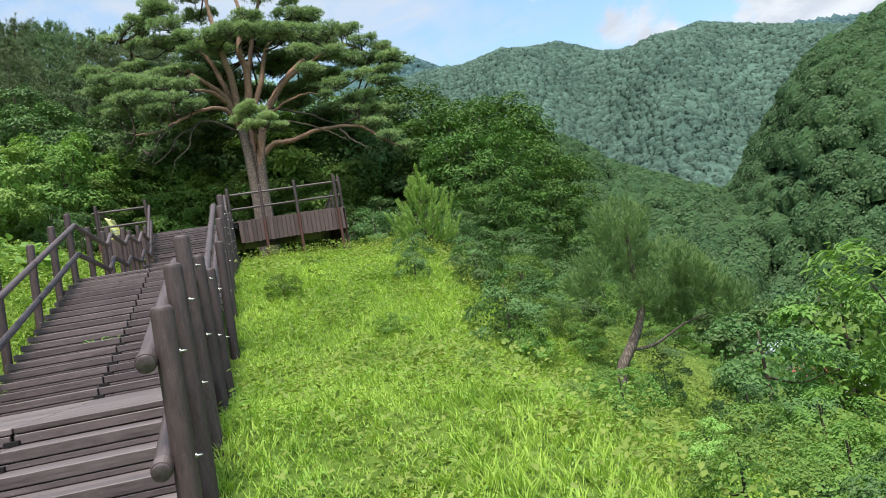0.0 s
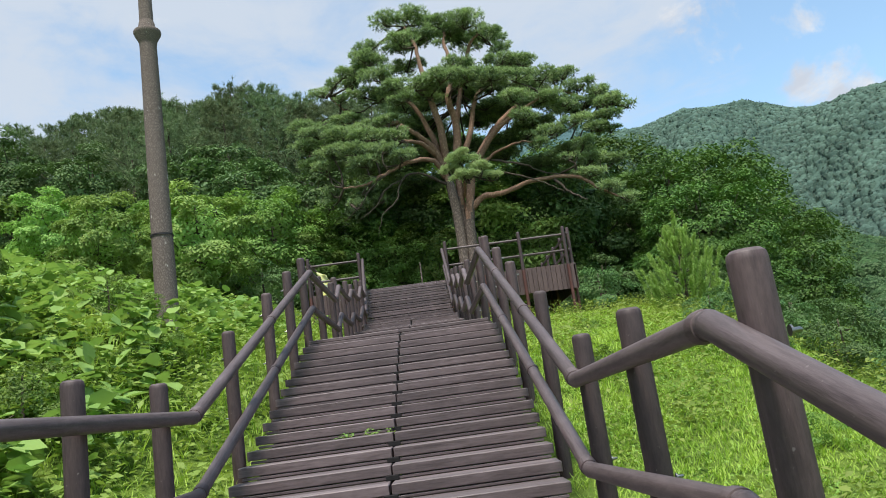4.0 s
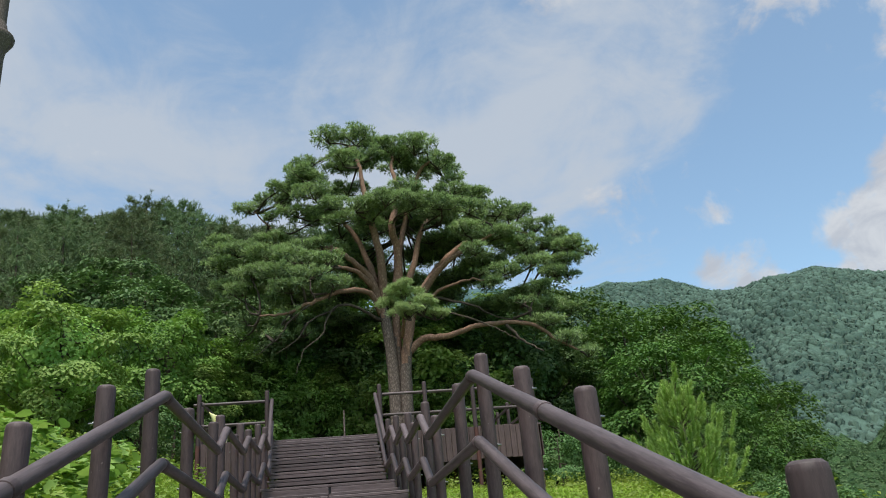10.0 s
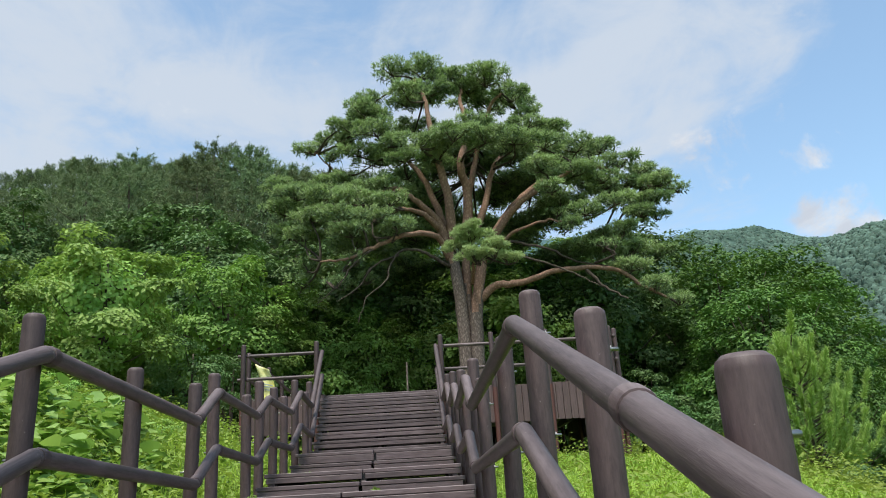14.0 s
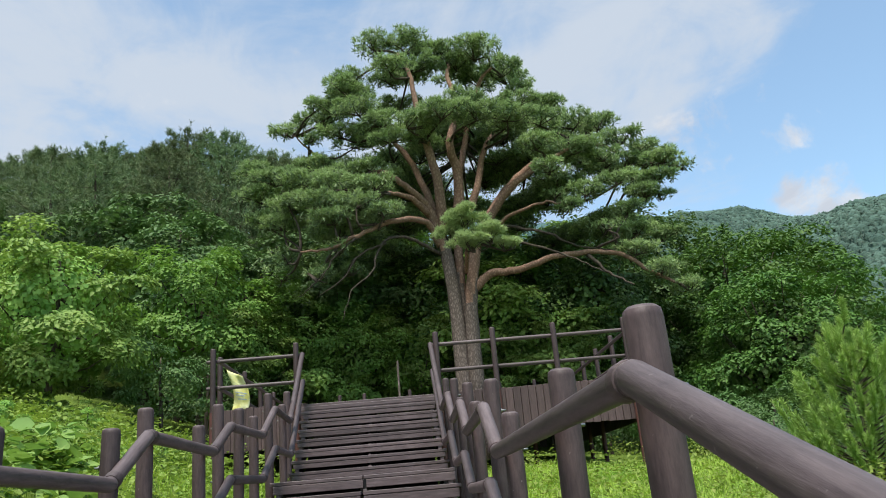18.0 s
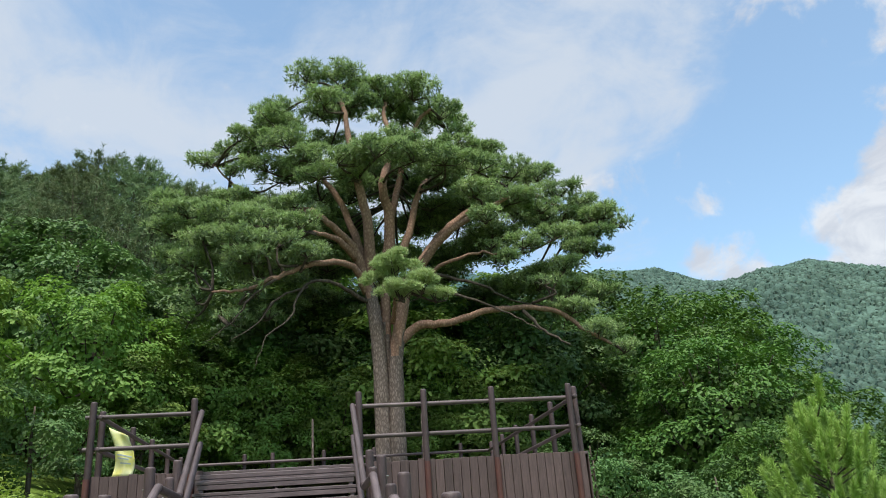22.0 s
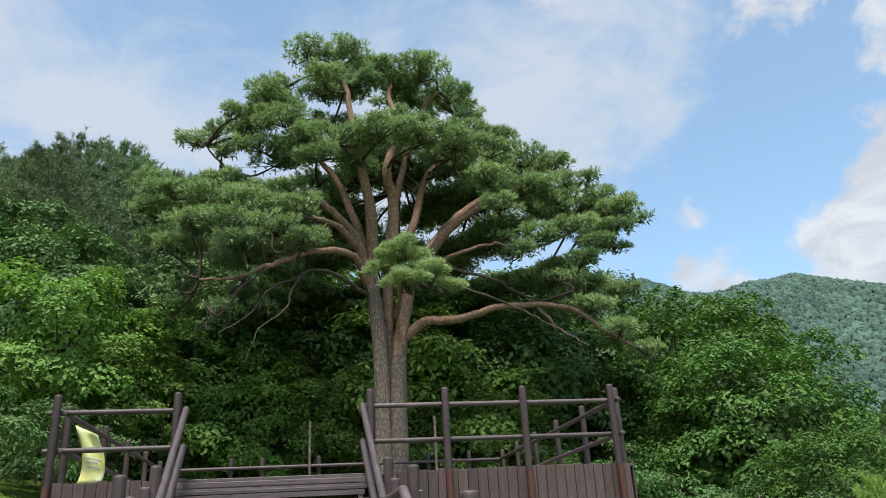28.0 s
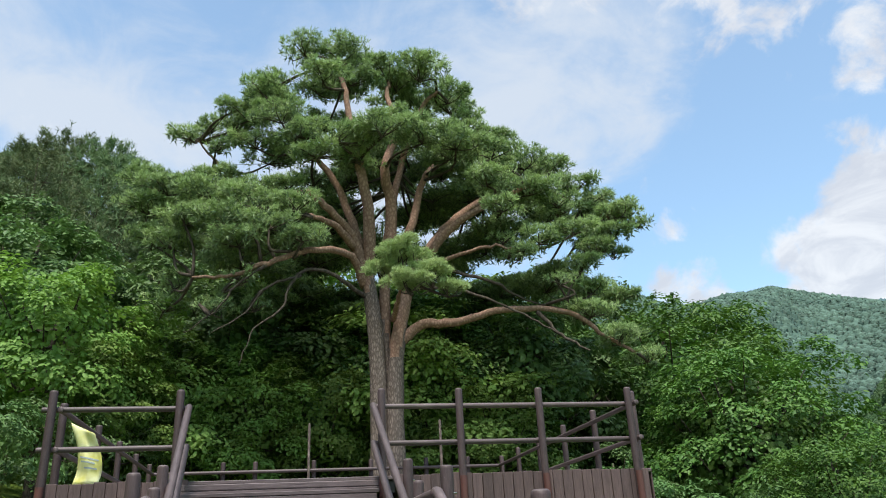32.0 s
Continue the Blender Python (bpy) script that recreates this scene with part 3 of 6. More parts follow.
def flight(y0, y1, z0, z1, count):
    """Open timber steps: two-board treads in halves, a thin board under each nose, a dark slot below it."""
    rise = (z1 - z0) / count
    run = (y1 - y0) / max(count - 1, 1)
    HALF = rail_x((y0 + y1) / 2) + 0.03
    slot = 0.004 if rise < 0.14 else (0.066 if y0 > 24 else 0.048)
    thick = 0.076 if rise < 0.14 else 0.045
    under = rise - thick - 0.007 - slot
    joint = 0.006 if y0 > 24 else (0.016 if rise < 0.15 else 0.030)
    ob = thing("stair_flight", "dark brown weathered timber steps with open slots", "stairs", "stair flights", at=(mid_x(y0), y0, z0))
    deep = run * 0.5 + 0.008
    whole = 2 if y0 > 24 else 1
    tread = plank_mesh("tread_board", whole * (HALF - joint / 2), deep, thick, 0.005)
    riser = plank_mesh("riser_board", whole * (HALF - 0.03 - joint / 2), 0.035, under, 0.004)
    block = plank_mesh("joint_block", 0.10 if rise < 0.15 else 0.05, 0.06, 0.036 if rise < 0.15 else min(0.03, slot + 0.014), 0.002)
    cheek = plank_mesh("end_block", 0.06, 0.06, slot + 0.012, 0.003)
    nose = plank_mesh("riser_board", whole * (HALF - 0.03 - joint / 2), 0.035, rise - 0.056 - slot, 0.004)
    for i in range(count):
        z, y = rise * (i + 1), run * i
        x0 = mid_x(y0 + y) - mid_x(y0)
        for sx in ((-1, 1) if whole == 1 else (0,)):
            if i < count - 1:
                for k in range(2):
                    part("tread_board", tread, M_TREAD, ob, at=pose(x0 + sx * (HALF / 2 + joint / 4) + random.uniform(-0.006, 0.006), y + deep * (k + 0.5) - 0.02 + 0.003 * k, z - thick / 2 - 0.0015 * k, 0, random.uniform(-0.12, 0.12), random.uniform(-0.08, 0.08)))
            front, drop = (nose, 0.052 + (rise - 0.056 - slot) / 2) if i == count - 1 else (riser, thick + 0.007 + under / 2)
            part("riser_board", front, M_TREAD, ob, at=pose(x0 + sx * (HALF / 2 + joint / 4 - 0.01), y + 0.003, z - drop, 0, random.uniform(-0.12, 0.12), 0))
        for sx in (-1, 1):
            if slot > 0.03:
                part("end_block", cheek, M_TREAD, ob, at=(x0 + sx * (HALF - 0.09), y + 0.03, z - rise + slot / 2))
        part("joint_block", block, M_JOINT_BLACK if rise < 0.15 else M_TREAD, ob, "black block at the board joint" if rise < 0.15 else "", at=(x0, y - (0.030 if rise < 0.15 else -0.02), z - rise + 0.019))
    ang = math.degrees(math.atan2(z1 - z0 - rise, y1 - y0))
    n = math.hypot(y1 - y0, z1 - z0 - rise)
    beam = plank_mesh("stringer", 0.05, n, 0.20, 0.004)
    for x in (-HALF + 0.10, -0.07, 0.07, HALF - 0.10):
        part("stringer", beam, M_STEEL, ob, "dark steel stringer", at=pose(mid_x((y0 + y1) / 2) - mid_x(y0) + x, (y1 - y0) / 2 + 0.12, (z1 - z0) / 2 - rise * 0.1 - 0.21, ang, 0, 0))
    # unseen dark sheet added under the flight so the slots stay black
    soffit = plank_mesh("soffit", 2 * HALF - 0.3, n, 0.02, 0.003)
    part("soffit", soffit, M_STEEL, ob, "unseen dark backing added to blacken the slots", at=pose(mid_x((y0 + y1) / 2) - mid_x(y0), (y1 - y0) / 2 + 0.16, (z1 - z0) / 2 - 0.33, ang, 0, 0))
    return ob


def landing(z, y0, y1):
    ob = thing("stair_landing", "dark brown weathered timber boarded landing", "landing", "stair landings", at=(mid_x((y0 + y1) / 2), y0, z))
    HALF = rail_x((y0 + y1) / 2) + 0.03
    n = max(2, round((y1 - y0) / 0.15))
    step = (y1 - y0) / n
    board = plank_mesh("landing_board", HALF - 0.012, step - 0.008, 0.045, 0.006)
    for i in range(n):
        for sx in (-1, 1):
            part("landing_board", board, M_TREAD, ob, at=pose(sx * HALF / 2, step * (i + 0.5), -0.0225, 0, random.uniform(-0.1, 0.1), 0))
    beam = plank_mesh("bearer", 0.09, y1 - y0 - 0.06, 0.14, 0.004)
    for x in (-HALF + 0.12, 0, HALF - 0.12):
        part("bearer", beam, M_STEEL, ob, "dark steel bearer", at=(x, (y1 - y0) / 2 + 0.02, -0.118))
    leg = plank_mesh("support", 0.09, 0.09, 0.5, 0.003)
    for x in (-HALF + 0.12, HALF - 0.12):
        for y in (0.4, y1 - y0 - 0.4):
            part("support", leg, M_STEEL, ob, "dark steel support", at=(x, y, -0.44))
    return ob


for f in FLIGHTS:
    flight(*f)
for z, y0, y1 in LANDINGS[1:6]:
    landing(z, y0, y1)
# level trodden pad at the stairs' foot
pad_v = [(x, y, -1.255 + 0.012 * math.sin(3 * x + 2 * y)) for y in np.linspace(-6, 3.12, 24) for x in np.linspace(-1.7, 3.4, 16)]
pad_f = [(i * 16 + j, i * 16 + j + 1, (i + 1) * 16 + j + 1, (i + 1) * 16 + j) for i in range(23) for j in range(15)]
tagged(new("pavement", np_mesh("pavement", pad_v, pad_f, M_SOIL, True)), "trodden earth at the foot of the stairs", "pavement", kind="structure")


# ---- stair handrails ----
POST_R, RAIL_R = 0.057, 0.045
POST_MESH = {}


def post_mesh(height, r=POST_R):
    key = (round(height, 2), r)
    if key not in POST_MESH:
        h = key[0]
        POST_MESH[key] = lathe("post", [(0.001, 0), (r, 0), (r * 1.01, h * 0.3), (r, h * 0.7), (r, h - 0.035), (r * 0.94, h - 0.014), (r * 0.72, h - 0.003), (0.002, h)], 22)
    return POST_MESH[key]


BOLT = lathe("bolt", [(0.0005, 0), (0.016, 0), (0.016, 0.006), (0.0075, 0.007), (0.0075, 0.030), (0.006, 0.033), (0.0005, 0.033)], 10)
BAND = lathe("strap", [(RAIL_R * 0.98, -0.038), (RAIL_R + 0.005, -0.035), (RAIL_R + 0.0075, -0.02), (RAIL_R + 0.0075, 0.02), (RAIL_R + 0.005, 0.035), (RAIL_R * 0.98, 0.038)], 20)
RAIL_HIGH, RAIL_LOW = 0.95, 0.44


def deck_line(y, side=-1):
    """The walking level along the stairs, as a line through the noses."""
    ys = [2.9, 6.2, 9.30 if side < 0 else 8.50, 14.45 if side < 0 else 14.2, 17.1, 17.75, 19.6, 20.25, 21.9, 22.75, 24.3, 26.72]
    zs = [-1.07, 0.02, 0.02 if side < 0 else -0.075, 1.90 if side < 0 else 1.86, 1.86, 2.19, 2.19, 2.52, 2.52, 2.93, 2.93, 4.42]
    return float(np.interp(y, ys, zs))


def handrail(side, kinks, posts):
    name = "round brown timber handrail with two rails and domed posts"
    ob = thing("handrail", name, "handrail", "handrails", at=(side * 1.32, posts[0], 0))
    inv = Matrix.Translation((-side * 1.32, -posts[0], 0))
    def xr(y):
        return mid_x(y) + side * rail_x(y)

    def xp(y):
        return xr(y) + side * (POST_R + RAIL_R - 0.004) + (0.035 if side > 0 and 9 < y < 15 else 0)

    for high in (RAIL_HIGH, RAIL_LOW):
        for a, b in zip(kinks, kinks[1:]):
            pa, pb = Vector((xr(a), a, deck_line(a, side) + high)), Vector((xr(b), b, deck_line(b, side) + high))
            r = rod("rail", inv @ pa, inv @ pb, RAIL_R, M_RAIL, ob, swell=0.012)
            turn = (pb - pa).to_track_quat("Z", "X").to_matrix().to_4x4()
            n = max(1, round((pb - pa).length / 2.4))
            spots = [0.06 / (pb - pa).length] + [k / n for k in range(1, n)]
            for s in spots:
                part("strap", BAND, M_POST, ob, "brown joint sleeve", Matrix.Translation(inv @ pa.lerp(pb, s)) @ turn)
        for y in kinks[1:-1]:
            bm = bmesh.new()
            bmesh.ops.create_icosphere(bm, subdivisions=2, radius=RAIL_R * 1.03)
            for f in bm.faces:
                f.smooth = True
            part("elbow", bm, M_RAIL, ob, at=inv @ Vector((xr(y), y, deck_line(y, side) + high)))
    for y in posts:
        top = deck_line(y, side) + (1.10 if side > 0 and 9 < y < 14 else 1.185)
        foot = min(gz(xp(y), y), deck_line(y) - 0.25) - 0.25
        lean = pose(0, 0, 0, random.uniform(-0.7, 0.7), random.uniform(-0.7, 0.7), random.uniform(0, 360))
        p = part("post", post_mesh(top - foot), M_POST, ob, at=inv @ Matrix.Translation((xp(y), y, foot)) @ lean)
        for high in (RAIL_HIGH, RAIL_LOW):
            part("bolt", BOLT, M_BOLT, p, "galvanised bolt end", lean.inverted() @ Matrix.Translation((side * (POST_R - 0.004), 0, deck_line(y, side) + high - foot)) @ pose(0, 0, 0, 0, side * 90, 0))
    return ob


RIGHT_KINKS = [4.10, 6.2, 8.50, 14.2, 17.1, 17.75, 19.6, 20.25, 21.9, 22.75, 24.3, 26.75]
LEFT_KINKS = [3.2, 6.2, 9.25, 14.48, 17.1, 17.75, 19.5, 20.15, 21.85, 22.75, 24.25, 26.75]
handrail(1, RIGHT_KINKS, [4.21, 5.13, 6.04, 7.36, 8.60, 10.36, 12.02, 13.2, 14.44, 15.55, 17.10, 18.0, 19.67, 20.42, 21.7, 22.85, 24.22, 24.78])
handrail(-1, LEFT_KINKS, [3.4, 4.8, 6.15, 7.83, 8.95, 10.65, 12.13, 13.36, 14.55, 15.98, 17.33, 18.03, 19.46, 20.14, 20.98, 21.85, 22.88, 24.15, 24.76])


# ---- the viewing deck ----
DX0, DX1, DY0, DY1, DZ = -3.10, 4.98, 26.70, 34.5, 4.42
deck = thing("viewing_deck", "raised brown timber viewing deck round an old pine", "deck", at=(DX0, DY0, DZ))
d_inv = Matrix.Translation((-DX0, -DY0, -DZ))
n_boards = round((DY1 - DY0) / 0.15)
d_step = (DY1 - DY0) / n_boards
board = plank_mesh("deck_board", DX1 - DX0, d_step - 0.008, 0.045)
for i in range(n_boards):
    part("deck_board", board, M_TREAD, deck, at=d_inv @ Vector(((DX0 + DX1) / 2, DY0 + d_step * (i + 0.5), DZ - 0.0225)))
edge_board = plank_mesh("edge_board", 2.62, 0.04, 0.075, 0.005)
for k in range(2):
    part("edge_board", edge_board, M_TREAD, deck, at=d_inv @ Vector((-0.2, DY0 - 0.012 + 0.004 * k, DZ - 0.085 - 0.08 * k)))
joist = plank_mesh("joist", 0.10, DY1 - DY0 - 0.2, 0.16, 0.004)
for x in (-2.9, -1.4, 0.0, 1.25, 3.4, 4.8):
    part("joist", joist, M_STEEL, deck, "dark steel joist", at=d_inv @ Vector((x, (DY0 + DY1) / 2, DZ - 0.13)))
fascia = plank_mesh("fascia_board", 0.135, 0.024, 0.77, 0.004)
for a, b in ((DX0 + 0.08, -1.34), (1.34, DX1 - 0.06)):
    n = round((b - a) / 0.145)
    for i in range(n):
        part("fascia_board", fascia, M_FASCIA, deck, at=d_inv @ pose(a + (b - a) * (i + 0.5) / n, DY0 - 0.015 + random.uniform(-0.002, 0.002), DZ - 0.375 + random.uniform(-0.012, 0.012), 0, random.uniform(-0.25, 0.25), 0))
sidef = plank_mesh("fascia_board", 0.024, 0.112, 0.77, 0.004)
for x in (DX0, DX1):
    for i in range(60):
        part("fascia_board", sidef, M_FASCIA, deck, at=d_inv @ Vector((x, DY0 + 0.08 + 0.122 * i, DZ - 0.375)))
LEGR = 0.05
for x, y in [(-3.06, 26.62), (-1.52, 26.62), (1.12, 26.62), (2.21, 26.62), (3.38, 26.62), (4.75, 26.62), (4.93, 26.9), (-2.9, 29.5), (0.0, 29.5), (3.2, 29.5), (4.8, 29.8), (4.85, 31.4), (4.85, 34.2), (-2.9, 32), (-2.9, 34.2)]:
    foot = gz(x, y) - 0.3
    part("support_post", lathe("support_post", [(0.001, 0), (LEGR, 0), (LEGR, DZ - foot - 0.03), (0.001, DZ - foot - 0.03)], 16), M_PRIMER, deck, "red-primed steel support post", at=d_inv @ Vector((x, y, foot)))


def deck_railing(posts, runs, label):
    """Slim round posts with two rails."""
    ob = thing("deck_railing", label, "railing", "deck railings", at=(posts[0][0], posts[0][1], DZ))
    inv = Matrix.Translation((-posts[0][0], -posts[0][1], -DZ))
    r = 0.052
    for x, y in posts:
        p = part("post", post_mesh(1.16 + 0.5 if y < 27 else 1.16, r), M_POST, ob, at=inv @ Vector((x, y, DZ - (0.5 if y < 27 else 0.0))))
        for z in (0.93, 0.45):
            part("bolt", BOLT, M_BOLT, p, "galvanised bolt end", Matrix.Translation((0, -r + 0.04, z + (0.5 if y < 27 else 0))) @ pose(0, 0, 0, 90, 0, 0))
    for a, b in runs:
        for z in (0.93, 0.43):
            rod("rail", inv @ Vector((a[0], a[1], DZ + z)), inv @ Vector((b[0], b[1], DZ + z)), 0.036, M_RAIL, ob, 12)
    return ob


yf = 26.66
deck_railing([(-3.06, yf), (-1.52, yf), (-3.14, 27.5), (-3.06, 29.3), (-3.06, 31.0), (-3.06, 32.7), (-3.06, 34.4)], [((-3.2, yf + 0.09), (-1.42, yf + 0.09)), ((-2.97, 26.7), (-2.97, 34.4))], "brown timber railing at the deck's edge beside the woods")
deck_railing([(1.12, yf), (2.21, yf), (3.38, yf), (4.75, yf), (4.94, 26.95), (4.94, 28.5), (4.94, 30.0), (4.94, 31.5), (4.94, 33.0), (4.94, 34.4)], [((1.02, yf + 0.09), (4.85, yf + 0.09)), ((4.85, 26.6), (4.85, 34.4))], "brown timber railing at the deck's edge above the valley")
deck_railing([(-1.5, 34.4), (-0.8, 34.4), (0.5, 34.4), (1.8, 34.4), (3.1, 34.4), (4.1, 34.4)], [((-3.0, 34.31), (4.9, 34.31))], "brown timber railing at the back of the deck")
for x, y, h in ((0.28, 31.0, 1.42), (2.55, 29.8, 1.25)):
    ob = thing("thin_pole", "thin pale pole standing on the deck", "pole", "thin poles", at=(x, y, DZ))
    part("shaft", lathe("shaft", [(0.001, 0), (0.026, 0), (0.024, h), (0.001, h + 0.01)], 10), M_BARK_G, ob)
    part("foot", lathe("foot", [(0.001, 0), (0.07, 0), (0.07, 0.012), (0.03, 0.02), (0.026, 0.05)], 12), M_STEEL, ob, "dark steel foot")


# banner tied to the railing beside the woods
def cloth_material():
    m, N, L, b = material("banner_cloth", 0.85)
    n = noise_fac(N, L, mapped(N, L, (5, 5, 5)), 1.0, 3.0)
    L.new(ramp(N, L, n, (0.35, (0.62, 0.60, 0.16)), (0.65, (0.74, 0.74, 0.42))), b.inputs["Base Color"])
    return m


M_CLOTH = cloth_material()
banner = thing("banner", "creased yellow cloth banner with faded print, hung from the deck railing", "banner", at=(-2.78, 26.95, DZ + 0.03))
nx, nz = 10, 18
bv, bf = [], []
for k in range(nz):
    for i in range(nx):
        u, w = i / (nx - 1), k / (nz - 1)
        h = w * (0.76 - 0.14 * u)
        bv.append((u * 0.30 + 0.05 * math.sin(w * 4) - 0.05 * w, 0.03 * math.sin(u * 7 + w * 5) + 0.02 * math.sin(w * 11), h))
for k in range(nz - 1):
    for i in range(nx - 1):
        bf.append((k * nx + i, k * nx + i + 1, (k + 1) * nx + i + 1, (k + 1) * nx + i))
cloth = part("cloth", np_mesh("cloth", bv, bf, M_CLOTH, True), M_CLOTH, banner)
sol = cloth.modifiers.new("thick", "SOLIDIFY")
sol.thickness = 0.003
m_print = material("banner_print", 0.85)[0]
m_print.node_tree.nodes["Principled BSDF"].inputs["Base Color"].default_value = (0.36, 0.42, 0.46, 1)
for w, u0, u1 in ((0.62, 0.2, 0.55), (0.45, 0.12, 0.86), (0.38, 0.15, 0.7), (0.28, 0.3, 0.8)):
    pv = []
    for u in np.linspace(u0, u1, 5):
        for dz in (-0.014, 0.014):
            ww = w + dz
            pv.append((u * 0.30 + 0.05 * math.sin(ww * 4) - 0.05 * ww, 0.03 * math.sin(u * 7 + ww * 5) + 0.02 * math.sin(ww * 11) - 0.006, ww * (0.76 - 0.14 * u)))
    part("faded_print", np_mesh("faded_print", pv, [(2 * i, 2 * i + 2, 2 * i + 3, 2 * i + 1) for i in range(4)], m_print), m_print, banner, "faded bluish printed bar")


# ---- foliage ----
def unit(rng, n):
    v = rng.normal(size=(n, 3))
    return v / np.linalg.norm(v, axis=1)[:, None]


def leaves_at(rng, pos, normal, size, slim=0.5, droop=0.25, stray=0.30, oval=False):
    """Folded leaves on a midrib: pointed with four corners, or oval with six."""
    n = len(pos)
    nrm = normal + stray * rng.normal(size=(n, 3))
    nrm /= np.linalg.norm(nrm, axis=1)[:, None]
    d = np.cross(nrm, unit(rng, n))
    d /= np.linalg.norm(d, axis=1)[:, None] + 1e-9
    d[:, 2] -= droop
    d /= np.linalg.norm(d, axis=1)[:, None]
    w = np.cross(nrm, d)
    s = (size * (0.6 + 0.8 * rng.random(n)))[:, None]
    fold = nrm * s * 0.12
    base, tip = pos, pos + d * s
    if oval:
        cols = [base] + [pos + d * s * q + k * w * s * slim * 0.46 * e + fold * e for k, q, e in ((1, 0.22, 0.86), (1, 0.62, 0.90))] + [tip] + [pos + d * s * q + k * w * s * slim * 0.46 * e + fold * e for k, q, e in ((-1, 0.62, 0.90), (-1, 0.22, 0.86))]
        i = np.arange(n)[:, None] * 6
        return np.stack(cols, 1).reshape(-1, 3), np.concatenate([i + [0, 1, 2, 3], i + [0, 3, 4, 5]], 1).reshape(-1, 4)
    l, r = pos + d * s * 0.45 + w * s * slim * 0.5 + fold, pos + d * s * 0.45 - w * s * slim * 0.5 + fold
    v = np.stack([base, l, tip, r], 1).reshape(-1, 3)
    i = np.arange(n)[:, None] * 4
    f = np.concatenate([i + [0, 1, 2], i + [0, 2, 3]], 1).reshape(-1, 3)
    return v, f


def clump_points(rng, centre, radii, n, inner=0.55, under=0.35):
    """Points near the skin of an uneven ellipsoid, fewer below, with outward directions."""
    u = unit(rng, n)
    keep = (u[:, 2] > -0.35) | (rng.random(n) < under)
    u = u[keep]
    k = len(u)
    q = inner + (1 - inner) * rng.random(k) ** 0.5
    lump = 1 + 0.16 * np.sin(u[:, 0] * 5 + centre[0] * 3) * np.cos(u[:, 1] * 4 + centre[1]) + 0.08 * np.sin(u[:, 2] * 9)
    p = np.asarray(centre) + u * np.asarray(radii) * (q * lump)[:, None]
    return p, u * [0.7, 0.7, 0.7] + [0, 0, 0.55]


def broadleaf(name, seed, height, spread_r, n_clumps, n_leaves, leaf, mat, label, low=0.25, slim=0.5, group="broadleaf trees"):
    """A broadleaved tree: tapered trunk, limbs to each clump, crown of folded leaves."""
    rng = np.random.default_rng(seed)
    ob = thing(name, label, "tree" if height > 3 else "shrub", group)
    pieces, wood = [], []
    r0 = 0.018 * height + 0.02
    bend = rng.normal(size=2) * 0.04 * height
    trunk = smooth_path([(0, 0, -0.4), (bend[0] * 0.3, bend[1] * 0.3, height * 0.25), (bend[0], bend[1], height * 0.55), (bend[0] * 0.8, bend[1] * 1.2, height * 0.85)], 4)
    wood.append(tube_arrays(trunk, np.linspace(r0, r0 * 0.25, len(trunk)), 8, 0.2, rng))
    cz, hz = height * (low + 1) / 2, height * (1 - low) / 2
    mid = np.array([0, 0, cz])
    m = int(n_leaves / n_clumps)
    for k in range(n_clumps):
        # boughs over the crown's uneven outline, three flat sprays on each
        bough, spray = divmod(k, 3)
        n_b = max(1, n_clumps // 3)
        zz = 1 - 2 * (bough % n_b + 0.35) / n_b
        a = bough * 2.39996 + 0.3
        flat = math.sqrt(max(0, 1 - zz * zz)) ** (0.8 if zz > 0 else 0.5)
        out = 0.62 + 0.26 * math.sin(bough * 1.7 + seed) ** 2
        c = np.array([spread_r * out * flat * math.cos(a), spread_r * out * flat * math.sin(a), cz + hz * 0.80 * zz])
        c = c + unit(rng, 1)[0] * spread_r * 0.25 * (0 if spray == 0 else 1) * [1, 1, 0.7]
        cr = spread_r * (0.19 + 0.13 * rng.random()) * (1.5 if n_clumps < 12 else 0.78 if n_clumps > 80 else 0.9)
        face = (c - mid) / [spread_r, spread_r, hz]
        face = 0.8 * face / (np.linalg.norm(face) + 1e-6) + [0, 0, 0.65]
        face /= np.linalg.norm(face)
        q = unit(rng, m)
        back = (q @ face) < -0.12
        q[back] = -q[back]
        lump = 1 + 0.25 * np.sin(q[:, 0] * 5 + k) * np.cos(q[:, 1] * 5 + 2 * k)
        pieces.append((c + q * [cr, cr, cr * 0.58] * (lump * (0.78 + 0.30 * rng.random(m)))[:, None], q * 0.40 + face * 0.45 + [0, 0, 0.45]))
        j = int(len(trunk) * (0.35 + 0.25 * (zz + 1)))
        if spray or height < 3 and k % 4:
            continue
        wood.append(tube_arrays(smooth_path([trunk[min(j, len(trunk) - 2)], (trunk[j - 1] + c) / 2 + [0, 0, -0.05 * height], c], 3), np.linspace(r0 * 0.4, r0 * 0.08, 7), 4))
    q = unit(rng, max(30, n_leaves // 4))
    inner = [(mid + q * [spread_r * 0.72, spread_r * 0.72, hz * 0.74] * (0.55 + 0.45 * rng.random((len(q), 1))), q)]
    p, u = np.concatenate([a for a, b in pieces]), np.concatenate([b for a, b in pieces])
    q, w = np.concatenate([a for a, b in inner]), np.concatenate([b for a, b in inner])
    iv, jf = leaves_at(rng, q, w, leaf * (1.25 if height > 8 else 1.0), 0.8 if slim > 0.3 else slim)
    part("inner_crown", np_mesh("inner_crown", iv, jf, mat), mat, ob, "shaded inner foliage")
    v, f = leaves_at(rng, p, u, leaf, slim, oval=True)
    part("crown", np_mesh("crown", v, f, mat), mat, ob)
    v, f = joined(wood)
    part("trunk", np_mesh("trunk", v, f, M_BARK_B, True), M_BARK_B, ob)
    return ob


